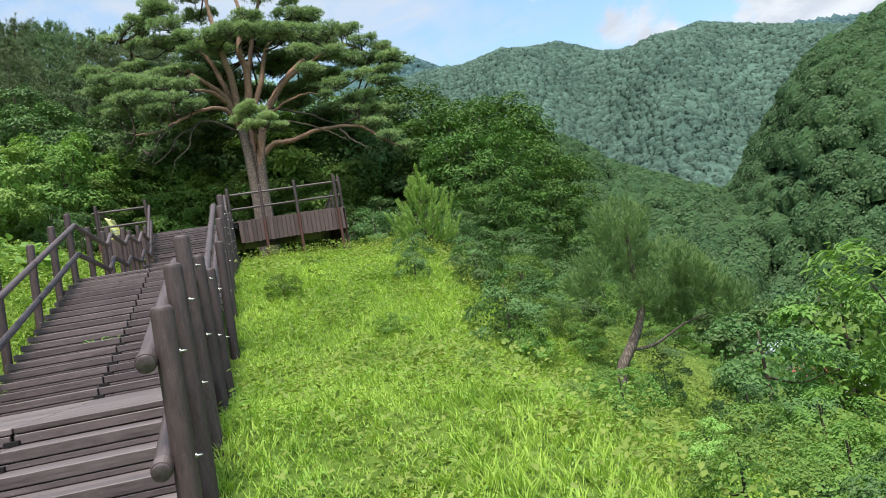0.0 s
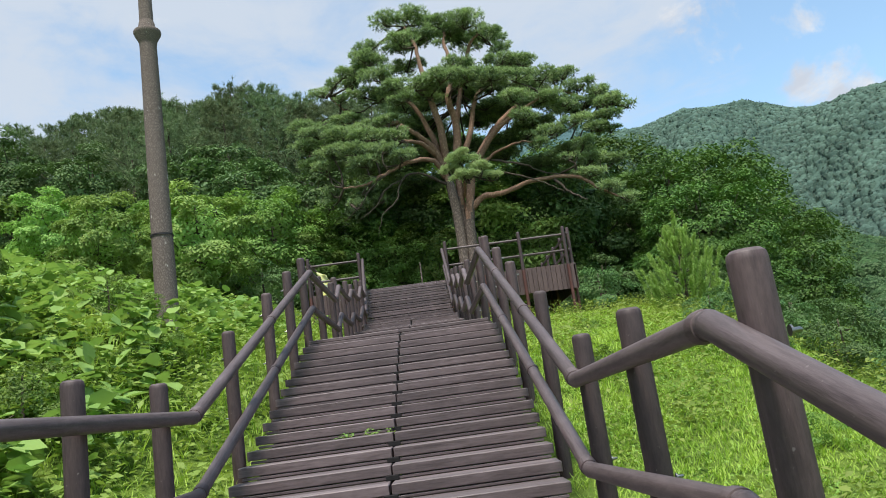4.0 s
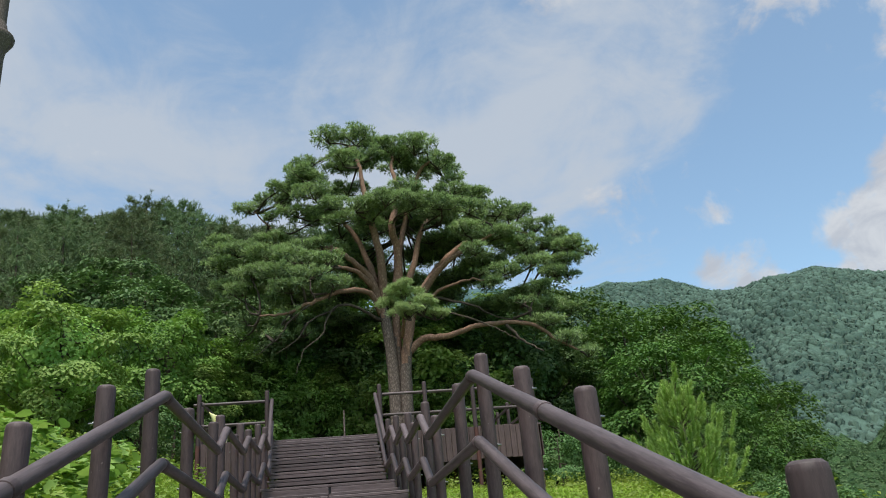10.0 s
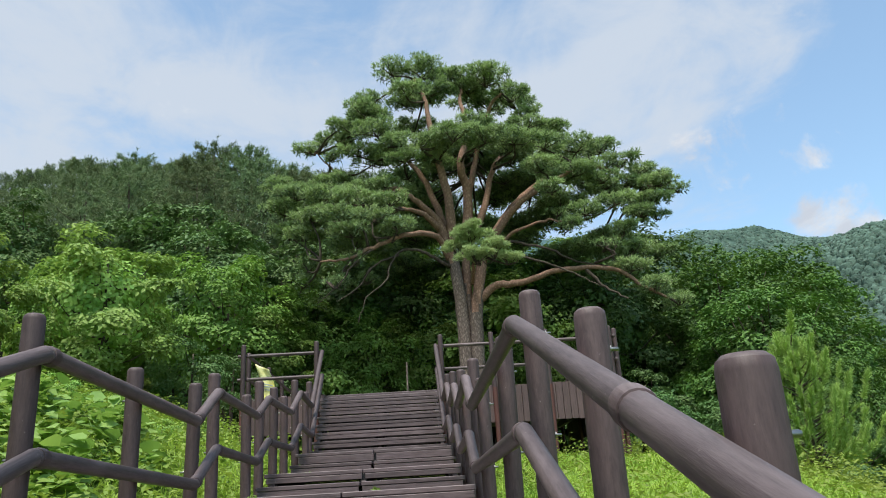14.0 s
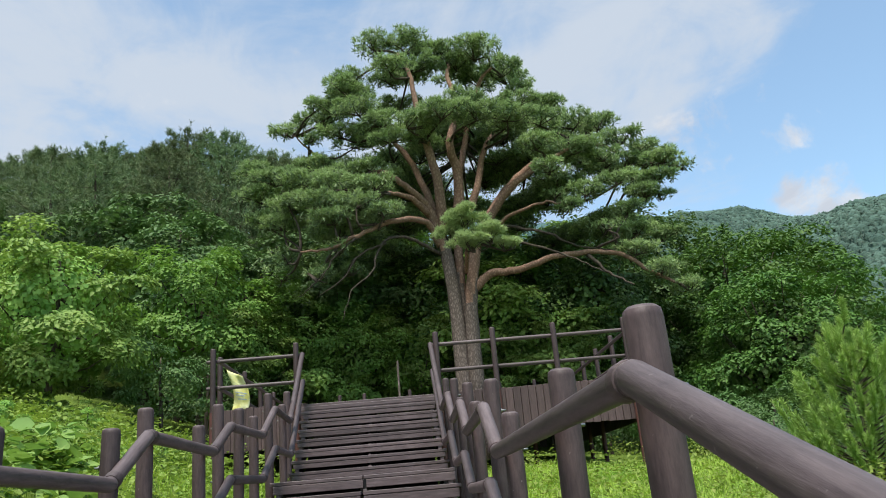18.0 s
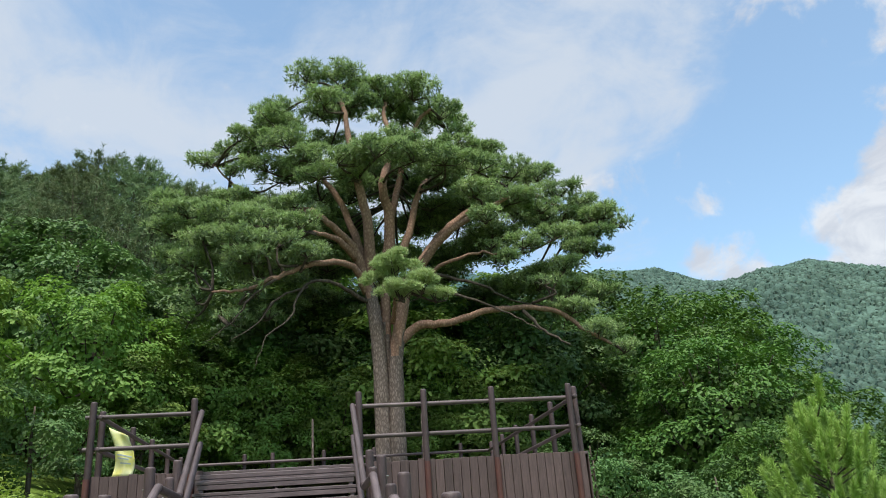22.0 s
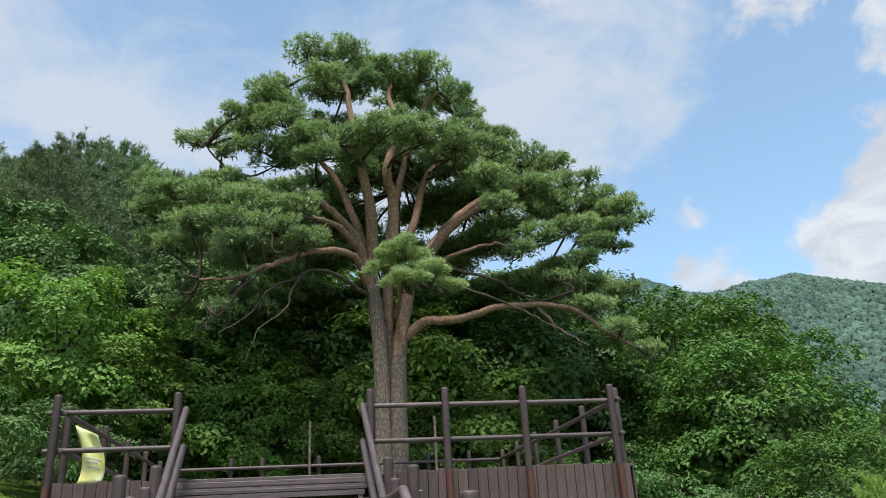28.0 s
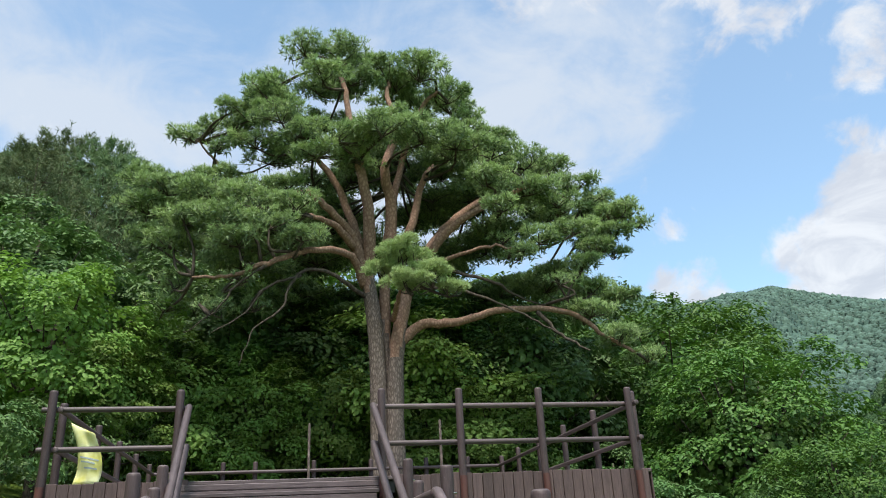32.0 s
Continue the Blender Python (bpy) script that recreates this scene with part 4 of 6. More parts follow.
def needles_at(rng, pos, axis, length, width, count, open_=0.75):
    """Tufts of single-triangle needles fanning round each axis."""
    n = len(pos)
    ax = np.repeat(axis, count, 0)
    p = np.repeat(pos, count, 0)
    along = rng.random(n * count)
    d = ax * (0.35 + 0.5 * along)[:, None] + open_ * unit(rng, n * count)
    d /= np.linalg.norm(d, axis=1)[:, None]
    root = p + ax * (along * length * 0.7)[:, None]
    ln = (length * (0.7 + 0.5 * rng.random(n * count)))[:, None]
    w = np.cross(d, unit(rng, n * count))
    w /= np.linalg.norm(w, axis=1)[:, None] + 1e-9
    v = np.stack([root - w * width / 2, root + w * width / 2, root + d * ln], 1).reshape(-1, 3)
    return v, np.arange(len(v)).reshape(-1, 3)


def pine_tree(name, seed, height, spread_r, mat, label, n_tufts, needle, width, per, low=0.2, droop=0.0, group="pine trees", shape=0.9, up_axis=0.8):
    """A younger pine: whorls of branches with upturned shoots."""
    rng = np.random.default_rng(seed)
    ob = thing(name, label, "pine tree", group)
    r0 = 0.014 * height + 0.015
    trunk = smooth_path([(0, 0, -0.4), (0.02 * height * rng.normal(), 0.02 * height * rng.normal(), height * 0.5), (0, 0, height * 0.98)], 5)
    wood = [tube_arrays(trunk, np.linspace(r0, r0 * 0.15, len(trunk)), 8, 0.15, rng)]
    P, A = [], []
    whorls = max(5, int(height * 1.3)) if height < 6 else 11
    per_branch = max(4, int(n_tufts / (whorls * 7)))
    for k in range(whorls):
        q = (k + 0.3) / whorls
        z = height * (low + (1 - low) * q)
        reach = spread_r * (1 - q) ** shape + 0.06 * spread_r
        if height >= 6:
            reach = spread_r * math.sin(math.pi * min(1, 0.30 + 0.66 * q)) ** 0.8
        for b in range(7):
            a = b * 0.898 + k * 1.3 + rng.random() * 0.5
            rr = reach * (0.7 + 0.5 * rng.random())
            up = 0.35 * rr - droop * rr
            end = np.array([rr * math.cos(a), rr * math.sin(a), z + up])
            if height < 6 or b % 3 == 0:
                wood.append(tube_arrays(smooth_path([(0, 0, z), (end * [0.5, 0.5, 0] + [0, 0, z + up * 0.25]), end], 2), np.linspace(r0 * 0.3 * (1.1 - q), 0.006, 5), 4))
            s = 0.25 + 0.75 * rng.random(per_branch) ** 0.7
            pts = np.outer(1 - s, [0, 0, z]) + s[:, None] * end + rng.normal(size=(per_branch, 3)) * [0.13 * rr, 0.13 * rr, 0.07 * rr]
            ax = np.stack([0.35 * math.cos(a) + 0.3 * rng.normal(size=per_branch), 0.35 * math.sin(a) + 0.3 * rng.normal(size=per_branch), up_axis + 0.2 * rng.random(per_branch)], 1)
            P.append(pts), A.append(ax)
    tops = np.array([[0.04 * height * rng.normal() * 0.4, 0.04 * height * rng.normal() * 0.4, height * (0.9 + 0.1 * rng.random())] for _ in range(8)])
    P.append(tops), A.append(np.tile([0, 0, 1.0], (8, 1)))
    P, A = np.concatenate(P), np.concatenate(A)
    A /= np.linalg.norm(A, axis=1)[:, None]
    v, f = needles_at(rng, P, A, needle, width, per)
    part("crown", np_mesh("crown", v, f, mat), mat, ob)
    v, f = joined(wood)
    part("trunk", np_mesh("trunk", v, f, M_BARK_B, True), M_BARK_B, ob)
    return ob


def plant(proto, x, y, s=1.0, turn=0.0, sink=0.0, lean=0.0):
    return copy_thing(proto, pose(x, y, gz(x, y) - sink, lean, 0, turn) @ Matrix.Diagonal((s, s, s, 1)))


def place(proto, x, y, s=1.0, turn=0.0, sink=0.0):
    proto.matrix_basis = pose(x, y, gz(x, y) - sink, 0, 0, turn) @ Matrix.Diagonal((s, s, s, 1))
    return proto


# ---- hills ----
# bluish and low in contrast: the far hill's haze is in this leaf colour
M_FARLEAF = leaf_material("hazed_far_leaves", (0.060, 0.112, 0.092), (0.104, 0.168, 0.130), 0.7, 0.1, 0.0)
M_SLOPELEAF = leaf_material("slope_leaves", (0.042, 0.096, 0.042), (0.094, 0.170, 0.068), 0.6, 0.2, 0.0)
wooded_hill("backdrop_ridge", "blue-green forested mountain ridge, haze put into its colour", 4, 75, 900, 1250, ([3.3, 11.3, 14.8, 17.7, 20.8, 25.3, 30.3, 35.3, 41.3, 45.3, 59.3, 74.3], [19.1, 19.1, 18.1, 16.6, 15.2, 14.2, 14.8, 15.2, 14.4, 13.7, 11.2, 9.2]), 60, M_HILL3, 9.0, (12, 50), 8, 5, (5, 2))
wooded_hill("backdrop_hill", "green forested mountainside with rounded tree crowns, haze put into its colour", 2, 75, 230, 520, ([1.3, 11.3, 14.8, 17.7, 20.8, 25.1, 28.0, 30.7, 35.1, 36.8, 41.3, 46.3, 59.3, 74.3], [16.2, 16.4, 16.9, 16.8, 17.1, 16.9, 15.6, 15.1, 15.8, 15.2, 13.8, 12.2, 10.2, 9.2]), -8, M_HILL2, 2.4, (12, 48), 11, 8, (6, 2), M_FARLEAF, 0.95, 12)
wooded_hill("backdrop_slope", "green wooded slope rising from the valley", 24, 80, 95, 230, ([23.3, 29.3, 32.3, 35.8, 38.3, 40.3, 42.8, 46.3, 59.3, 79.3], [2.2, 2.6, 3.2, 4.8, 7.8, 10.2, 12.2, 13.1, 16.2, 18.2]), -10, M_HILL1, 2.9, (27, 50), 4, 11, (6, 2), M_SLOPELEAF, 0.46, 220)
wooded_hill("backdrop_foothill", "low green wooded foothill in the valley", 8, 40, 110, 240, ([7.3, 13.3, 19.3, 24.5, 27.0, 31.3, 35.0, 39.3], [11.5, 11.5, 11.5, 10.6, 8.4, 6.2, 4.4, 2.2]), -9, M_HILL1, 2.7, (12, 40), 3, 17, (6, 2), M_SLOPELEAF, 0.48, 130)


# ---- the old red pine ----
TREE_X, TREE_Y = 2.35, 35.5
old_pine = thing("old_pine", "huge old red pine with forked trunk and layered crown", "pine tree", at=(TREE_X, TREE_Y, gz(TREE_X, TREE_Y)))
op_inv = Matrix.Translation((-TREE_X, -TREE_Y, -gz(TREE_X, TREE_Y)))
PR = np.random.default_rng(5)
LIMB_PIECES, LIMB_BARK, PADS, TWIGS = [], [], [], []


def limb(r0, r1, *points):
    p = smooth_path(points, 6)
    p[1:-1] += PR.normal(size=p[1:-1].shape) * 0.014
    LIMB_BARK.append(M_BARK_R if r0 > 0.08 else M_BARK_B)
    LIMB_PIECES.append(tube_arrays(p, 0.80 * (r1 + (r0 - r1) * np.linspace(1, 0, len(p)) ** 1.15), 12, 0.06, PR))
    return p


def pads(*rows):
    PADS.extend(rows)


zb = gz(TREE_X, TREE_Y) - 0.3
bole_l = smooth_path([(2.12, 35.5, zb), (2.15, 35.5, 6.2), (2.10, 35.5, 8.4), (1.95, 35.5, 10.0), (1.75, 35.45, 11.0)], 6)
bole_r = smooth_path([(2.58, 35.4, zb), (2.54, 35.4, 6.2), (2.60, 35.4, 8.2), (2.84, 35.45, 9.7), (3.08, 35.5, 10.7)], 6)
bole_m = smooth_path([(2.38, 35.7, zb), (2.36, 35.7, 7.5), (2.36, 35.7, 10.0), (2.45, 35.7, 11.3)], 6)


def bole(name, p, r, label, grey=5.3):
    v, f = tube_arrays([tuple(op_inv @ Vector(q)) for q in p], r * np.linspace(1.12, 0.74, len(p)), 18, 0.16, PR)
    me = np_mesh(name, v, f, None, True)
    me.materials.append(M_BARK_G), me.materials.append(M_BARK_R)
    mid = np.array([v[q[0]][2] + 0.5 * math.sin(v[q[0]][0] * 9) for q in f])
    me.polygons.foreach_set("material_index", (mid > grey).astype(np.int32))
    return part(name, me, None, old_pine, label)


bole("trunk", bole_l, 0.225, "grey furrowed trunk turning red above", 6.9)
bole("trunk", bole_r, 0.215, "grey furrowed trunk turning red above", 5.0)
bole("trunk", bole_m, 0.17, "grey furrowed trunk turning red above")
limb(0.22, 0.09, (1.8, 35.5, 10.4), (1.5, 35.2, 11.4), (0.9, 34.6, 11.9), (0.2, 34.1, 12.3))
limb(0.16, 0.06, (1.55, 35.3, 11.2), (0.9, 34.6, 11.6), (0.2, 33.9, 11.5))
limb(0.20, 0.08, (1.8, 35.6, 10.8), (1.5, 35.8, 12.2), (0.9, 35.9, 13.7), (0.1, 36.1, 14.7))
limb(0.24, 0.06, (1.9, 35.5, 10.6), (1.9, 35.1, 12.1), (1.6, 34.8, 13.6), (1.4, 35.2, 15.1), (1.2, 35.7, 16.9), (0.9, 35.9, 17.6))
limb(0.25, 0.06, (2.4, 35.6, 10.8), (2.6, 35.7, 12.6), (2.4, 35.5, 13.8), (2.8, 35.7, 15.2), (2.6, 36.0, 16.6), (2.7, 36.3, 17.3))
limb(0.18, 0.06, (2.4, 35.8, 11.0), (2.8, 36.7, 13.4), (3.3, 36.9, 15.4), (3.8, 36.3, 16.6), (4.2, 36.0, 16.9))
limb(0.19, 0.06, (2.6, 35.6, 10.8), (3.2, 35.7, 12.2), (3.6, 36.0, 13.7), (4.4, 36.5, 15.0), (5.4, 36.7, 15.7))
limb(0.20, 0.06, (3.0, 35.5, 10.3), (3.7, 35.2, 11.3), (4.5, 34.7, 12.0), (5.5, 34.5, 12.5), (6.6, 34.6, 13.1))
limb(0.20, 0.05, (3.1, 35.5, 10.6), (4.2, 36.1, 12.2), (5.6, 36.6, 13.5), (7.4, 36.7, 14.0), (8.6, 36.2, 13.2), (9.4, 35.9, 12.7))
limb(0.09, 0.03, (3.1, 35.4, 10.4), (4.1, 34.7, 10.8), (5.0, 34.1, 10.9), (5.8, 34.1, 10.8))
limb(0.19, 0.05, (2.75, 35.45, 8.7), (3.3, 35.3, 9.1), (4.2, 35.0, 9.1), (5.4, 34.7, 9.35), (7.2, 34.7, 9.3), (8.1, 34.6, 8.6), (8.8, 34.3, 8.1))
limb(0.08, 0.03, (6.3, 34.7, 9.3), (6.8, 34.4, 8.6), (7.4, 34.1, 8.1))
limb(0.07, 0.02, (2.9, 35.4, 10.1), (4.1, 34.7, 9.9), (5.6, 34.3, 9.2), (6.5, 33.9, 8.5))
limb(0.07, 0.02, (3.4, 35.3, 10.8), (4.9, 34.5, 10.1), (6.0, 34.6, 9.6), (7.3, 35.1, 9.5))
limb(0.15, 0.04, (1.8, 35.5, 10.2), (1.4, 34.9, 10.8), (0.5, 34.2, 10.7), (-0.7, 33.9, 10.2), (-1.5, 34.0, 9.9), (-2.5, 34.5, 10.0))
limb(0.055, 0.012, (-0.5, 33.9, 10.3), (-1.3, 33.9, 9.7), (-1.9, 34.1, 9.0), (-2.6, 34.5, 8.6))
limb(0.075, 0.012, (1.8, 35.4, 9.9), (0.9, 34.6, 10.2), (0.25, 34.2, 10.15), (-0.15, 34.1, 9.75), (-0.35, 33.9, 9.0), (-0.95, 33.8, 8.5), (-1.25, 33.7, 7.6))
limb(0.045, 0.01, (0.1, 34.2, 10.0), (-0.7, 34.0, 9.6), (-1.2, 33.9, 8.9), (-1.9, 33.8, 8.4))
limb(0.11, 0.03, (0.1, 36.1, 13.2), (-1.6, 36.4, 13.3), (-2.0, 36.7, 14.0), (-2.5, 37.1, 14.7), (-3.0, 36.9, 15.2))
limb(0.10, 0.04, (2.5, 35.2, 9.2), (2.5, 34.0, 9.4), (2.4, 32.9, 9.5))
# crest
pads((0.1, 35.8, 17.9, 0.73, 0.44), (1.2, 36.1, 18.0, 0.96, 0.59), (2.6, 36.3, 17.7, 0.92, 0.49), (3.6, 35.9, 17.4, 0.95, 0.62), (4.5, 36.1, 16.8, 0.76, 0.66), (5.2, 36.4, 16.1, 0.57, 0.56), (0.6, 35.1, 16.5, 0.75, 0.36), (1.5, 36.1, 17.1, 0.91, 0.35), (3.0, 36.7, 17.4, 0.85, 0.36))
# upper pads towards the wood
pads((-0.9, 35.3, 15.9, 0.79, 0.53), (-1.5, 35.9, 15.6, 0.75, 0.58), (-0.5, 34.7, 14.8, 0.8, 0.48), (-1.9, 36.3, 15.4, 0.5, 0.45), (-0.1, 34.3, 14.1, 0.72, 0.32), (-1.2, 35.7, 14.5, 0.68, 0.37), (-0.9, 36.3, 16.9, 0.6, 0.35), (-2.1, 35.8, 15.6, 0.42, 0.34))
# shaded pads behind the fork
pads((1.6, 37.7, 14.6, 0.89, 0.37), (3.1, 38.1, 14.7, 0.9, 0.38), (4.2, 37.7, 14.0, 0.8, 0.34), (5.6, 37.5, 13.9, 0.88, 0.33), (0.5, 37.5, 14.3, 0.79, 0.33), (2.4, 37.1, 14.9, 0.86, 0.36), (4.4, 36.9, 14.9, 0.94, 0.36), (0.2, 37.7, 13.5, 0.71, 0.3), (6.2, 37.3, 12.8, 0.79, 0.33), (7.4, 37.1, 13.5, 0.78, 0.33))
# lone pads on a bare branch
lone_pads = [(-3.2, 36.7, 15.2, 0.61, 0.25), (-2.4, 36.5, 14.7, 0.47, 0.21), (-2.7, 37.1, 15.6, 0.45, 0.18)]
# middle tier
pads((1.0, 33.9, 13.8, 0.85, 0.37), (2.1, 33.5, 13.8, 0.89, 0.36), (3.2, 33.7, 13.8, 0.85, 0.37), (4.2, 34.1, 13.9, 0.86, 0.38), (5.3, 34.5, 13.9, 0.79, 0.42), (0.4, 34.1, 13.4, 0.63, 0.31), (1.5, 34.5, 13.5, 0.64, 0.22), (2.9, 34.9, 15.0, 0.78, 0.29), (5.0, 35.9, 15.4, 0.75, 0.38), (6.0, 36.1, 15.3, 0.63, 0.45))
# pads towards the valley
pads((6.7, 35.7, 14.3, 0.81, 0.41), (7.7, 36.3, 14.5, 0.67, 0.42), (8.3, 35.9, 13.7, 0.72, 0.41), (9.1, 36.4, 13.5, 0.57, 0.39), (9.5, 35.5, 12.7, 0.74, 0.3), (10.3, 36.0, 12.6, 0.39, 0.34), (6.4, 34.5, 12.8, 0.85, 0.32), (5.0, 34.1, 12.8, 0.77, 0.28), (7.3, 34.9, 12.6, 0.59, 0.26), (9.2, 35.8, 12.1, 0.65, 0.34), (7.5, 34.5, 11.6, 0.73, 0.29), (9.4, 36.1, 11.6, 0.4, 0.31), (6.4, 34.3, 11.2, 0.63, 0.25), (8.6, 36.3, 13.0, 0.7, 0.35), (8.7, 35.7, 11.6, 0.52, 0.34), (5.3, 33.9, 11.9, 0.56, 0.22))
# drooping pads over the low limb
pads((7.8, 34.9, 10.7, 0.59, 0.26), (5.8, 34.3, 10.7, 0.57, 0.22), (8.1, 35.1, 10.1, 0.6, 0.26), (7.8, 34.7, 9.3, 0.68, 0.29), (8.4, 34.5, 8.5, 0.7, 0.32), (9.1, 34.5, 8.0, 0.49, 0.26), (9.2, 35.9, 10.1, 0.65, 0.34))
# broad bough towards the wood
pads((-3.4, 35.3, 12.7, 0.89, 0.33), (-2.2, 34.7, 12.3, 0.89, 0.32), (-1.2, 34.3, 12.0, 0.78, 0.32), (-0.1, 33.9, 11.7, 0.71, 0.31), (-3.9, 35.7, 12.3, 0.78, 0.34), (-2.8, 34.7, 11.6, 0.89, 0.32), (-1.7, 34.1, 11.3, 0.86, 0.31), (-0.7, 33.7, 11.1, 0.7, 0.28), (0.1, 33.5, 10.7, 0.55, 0.21), (-4.2, 36.3, 13.5, 0.7, 0.28), (-3.1, 35.1, 11.1, 0.69, 0.3), (-1.4, 33.9, 10.7, 0.85, 0.28), (-3.8, 35.9, 11.6, 0.62, 0.34), (-1.1, 35.1, 12.8, 0.6, 0.23), (-0.3, 34.9, 12.8, 0.5, 0.2), (-2.2, 36.3, 13.6, 0.73, 0.28))
# far side
pads((2.5, 37.7, 15.5, 1.07, 0.45), (4.5, 37.5, 14.7, 0.97, 0.41), (0.8, 37.5, 16.3, 0.88, 0.44), (6.4, 37.5, 14.5, 0.97, 0.44), (7.8, 37.3, 13.3, 0.79, 0.37), (-0.9, 37.3, 14.9, 0.87, 0.4), (-2.0, 37.1, 13.1, 0.95, 0.4), (3.9, 37.7, 17.3, 1.07, 0.47), (5.8, 37.9, 16.0, 0.9, 0.45))
tuft_pads = [(2.4, 32.5, 9.85, 0.80, 0.90), (3.05, 32.5, 9.35, 0.62, 0.62), (1.95, 32.8, 9.55, 0.55, 0.55), (2.5, 32.4, 9.15, 0.62, 0.55), (3.45, 32.6, 9.10, 0.42, 0.40)]
thin_pads = [(-3.0, 35.1, 10.0, 0.72, 0.36), (-2.0, 34.5, 9.2, 0.67, 0.35), (-3.3, 35.7, 9.6, 0.65, 0.37), (-1.3, 34.1, 9.8, 0.57, 0.22), (-1.0, 34.9, 9.4, 0.56, 0.29), (6.9, 34.3, 10.0, 0.48, 0.19), (5.5, 34.7, 11.3, 0.46, 0.19)]
# the side of the crown away from the stairs
for k in range(22):
    a = PR.random() * math.pi
    q = PR.random() * 0.62
    PADS.append((2.7 + math.cos(a) * (5.2 - 4.0 * q), 37.0 + math.sin(a) * (3.6 - 1.8 * q), 10.9 + 5.2 * q, 0.95 + 0.3 * PR.random(), 0.45))
LIMB_ENDS = np.concatenate([v for v, f in LIMB_PIECES])


CORE = []


def fill_pads(rows, density, lump_r=0.34, core=14, swell=1.0):
    """Pads of lumpy sub-clumps: tufts on each lump's upper skin, a coarse dark core that fills in shade."""
    P, A = [], []
    for x, y, z, w, h in rows:
        w, h = w * swell, h * swell
        c = np.array([x, y, z])
        m = max(5, int((26 if lump_r > 0.22 else 40) * w * w))
        u = unit(PR, m)
        u[:, 2] = np.where(u[:, 2] < -0.1, -0.8 * u[:, 2], u[:, 2])
        centre = c + u * [w * 0.84, w * 0.80, h * 0.55] * (0.30 + 0.70 * PR.random((m, 1)) ** 0.55)
        size = lump_r * (0.5 + 0.7 * PR.random(m)) * min(1.2, 0.6 + 0.4 * w)
        n = int(density * w * w / m)
        for q, r in zip(centre, size):
            v = unit(PR, n)
            v[:, 2] = np.where(v[:, 2] < -0.25, -v[:, 2] * 0.8, v[:, 2])
            P.append(q + v * [r, r, r * 0.55] * (0.62 + 0.38 * PR.random((n, 1))))
            ax = v * [0.7, 0.7, 0.5] + [0, 0, 0.62] + (q - c) * 0.35 / w + 0.16 * PR.normal(size=(n, 3))
            A.append(ax / np.linalg.norm(ax, axis=1)[:, None])
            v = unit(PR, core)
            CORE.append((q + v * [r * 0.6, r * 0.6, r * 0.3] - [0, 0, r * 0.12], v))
        # twigs from the nearest limb through the pad
        near = LIMB_ENDS[np.argmin(np.linalg.norm((LIMB_ENDS - c) * [1, 1, 1.3], axis=1))]
        if np.linalg.norm(near - c) < 3.2:
            midp = (near + c) / 2 + PR.normal(size=3) * 0.15 - [0, 0, 0.12]
            TWIGS.append(tube_arrays(smooth_path([near, midp, c - [0, 0, h * 0.35]], 3), np.linspace(0.05, 0.025, 7), 5))
        for q in centre[:7]:
            TWIGS.append(tube_arrays(smooth_path([c - [0, 0, h * 0.35], (c + q) / 2 + PR.normal(size=3) * 0.08 - [0, 0, h * 0.2], q], 2), np.linspace(0.020, 0.006, 5), 4))
    return np.concatenate(P), np.concatenate(A)


for x, y, z, w, h in list(PADS):
    # a second, looser layer a little behind and above each pad
    if PR.random() < 0.55:
        PADS.append((x + PR.normal() * 0.25, y + 0.75 + 0.4 * PR.random(), z + 0.10 + 0.2 * PR.random(), w * 0.95, h * 0.9))
p1, a1 = fill_pads(PADS, 430, 0.25, 9, 1.20)
p2, a2 = fill_pads(thin_pads, 170, 0.30, 3)
p4, a4 = fill_pads(lone_pads, 420, 0.20, 6)
nv, nf = needles_at(PR, np.concatenate([p1, p2, p4]), np.concatenate([a1, a2, a4]), 0.135, 0.0175, 12, 0.72)
# darker coarse needles added in the cores: inner shade put into the colour
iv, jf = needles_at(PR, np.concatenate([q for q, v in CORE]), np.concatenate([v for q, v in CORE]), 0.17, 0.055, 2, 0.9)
part("inner_needles", np_mesh("inner_needles", iv + np.array(op_inv.translation), jf, M_NEEDLE_D), M_NEEDLE_D, old_pine, "dark coarse needles added inside the pads to deepen shade", kind="stuff")
p3, a3 = fill_pads(tuft_pads, 1700, 0.20, 3)
uv, uf = needles_at(PR, p3, a3, 0.12, 0.015, 14, 0.68)
part("needle_tuft", np_mesh("needle_tuft", uv + np.array(op_inv.translation), uf, M_TUFT), M_TUFT, old_pine, "light green needle tuft before the fork", kind="stuff")
nv = nv + np.array(op_inv.translation)
part("needle_crown", np_mesh("needle_crown", nv, nf, M_NEEDLE), M_NEEDLE, old_pine, "layered pads of green pine needles", kind="stuff")
for (lv, lf), bark in zip(LIMB_PIECES, LIMB_BARK):
    part("limb", np_mesh("limb", lv + np.array(op_inv.translation), lf, bark, True), bark, old_pine, "spreading reddish limb" if bark is M_BARK_R else "thin dark bare branch")
tv, tf = joined(TWIGS)
part("twig_mass", np_mesh("twig_mass", tv + np.array(op_inv.translation), tf, M_BARK_B, True), M_BARK_B, old_pine, "dark bare twigs", kind="stuff")


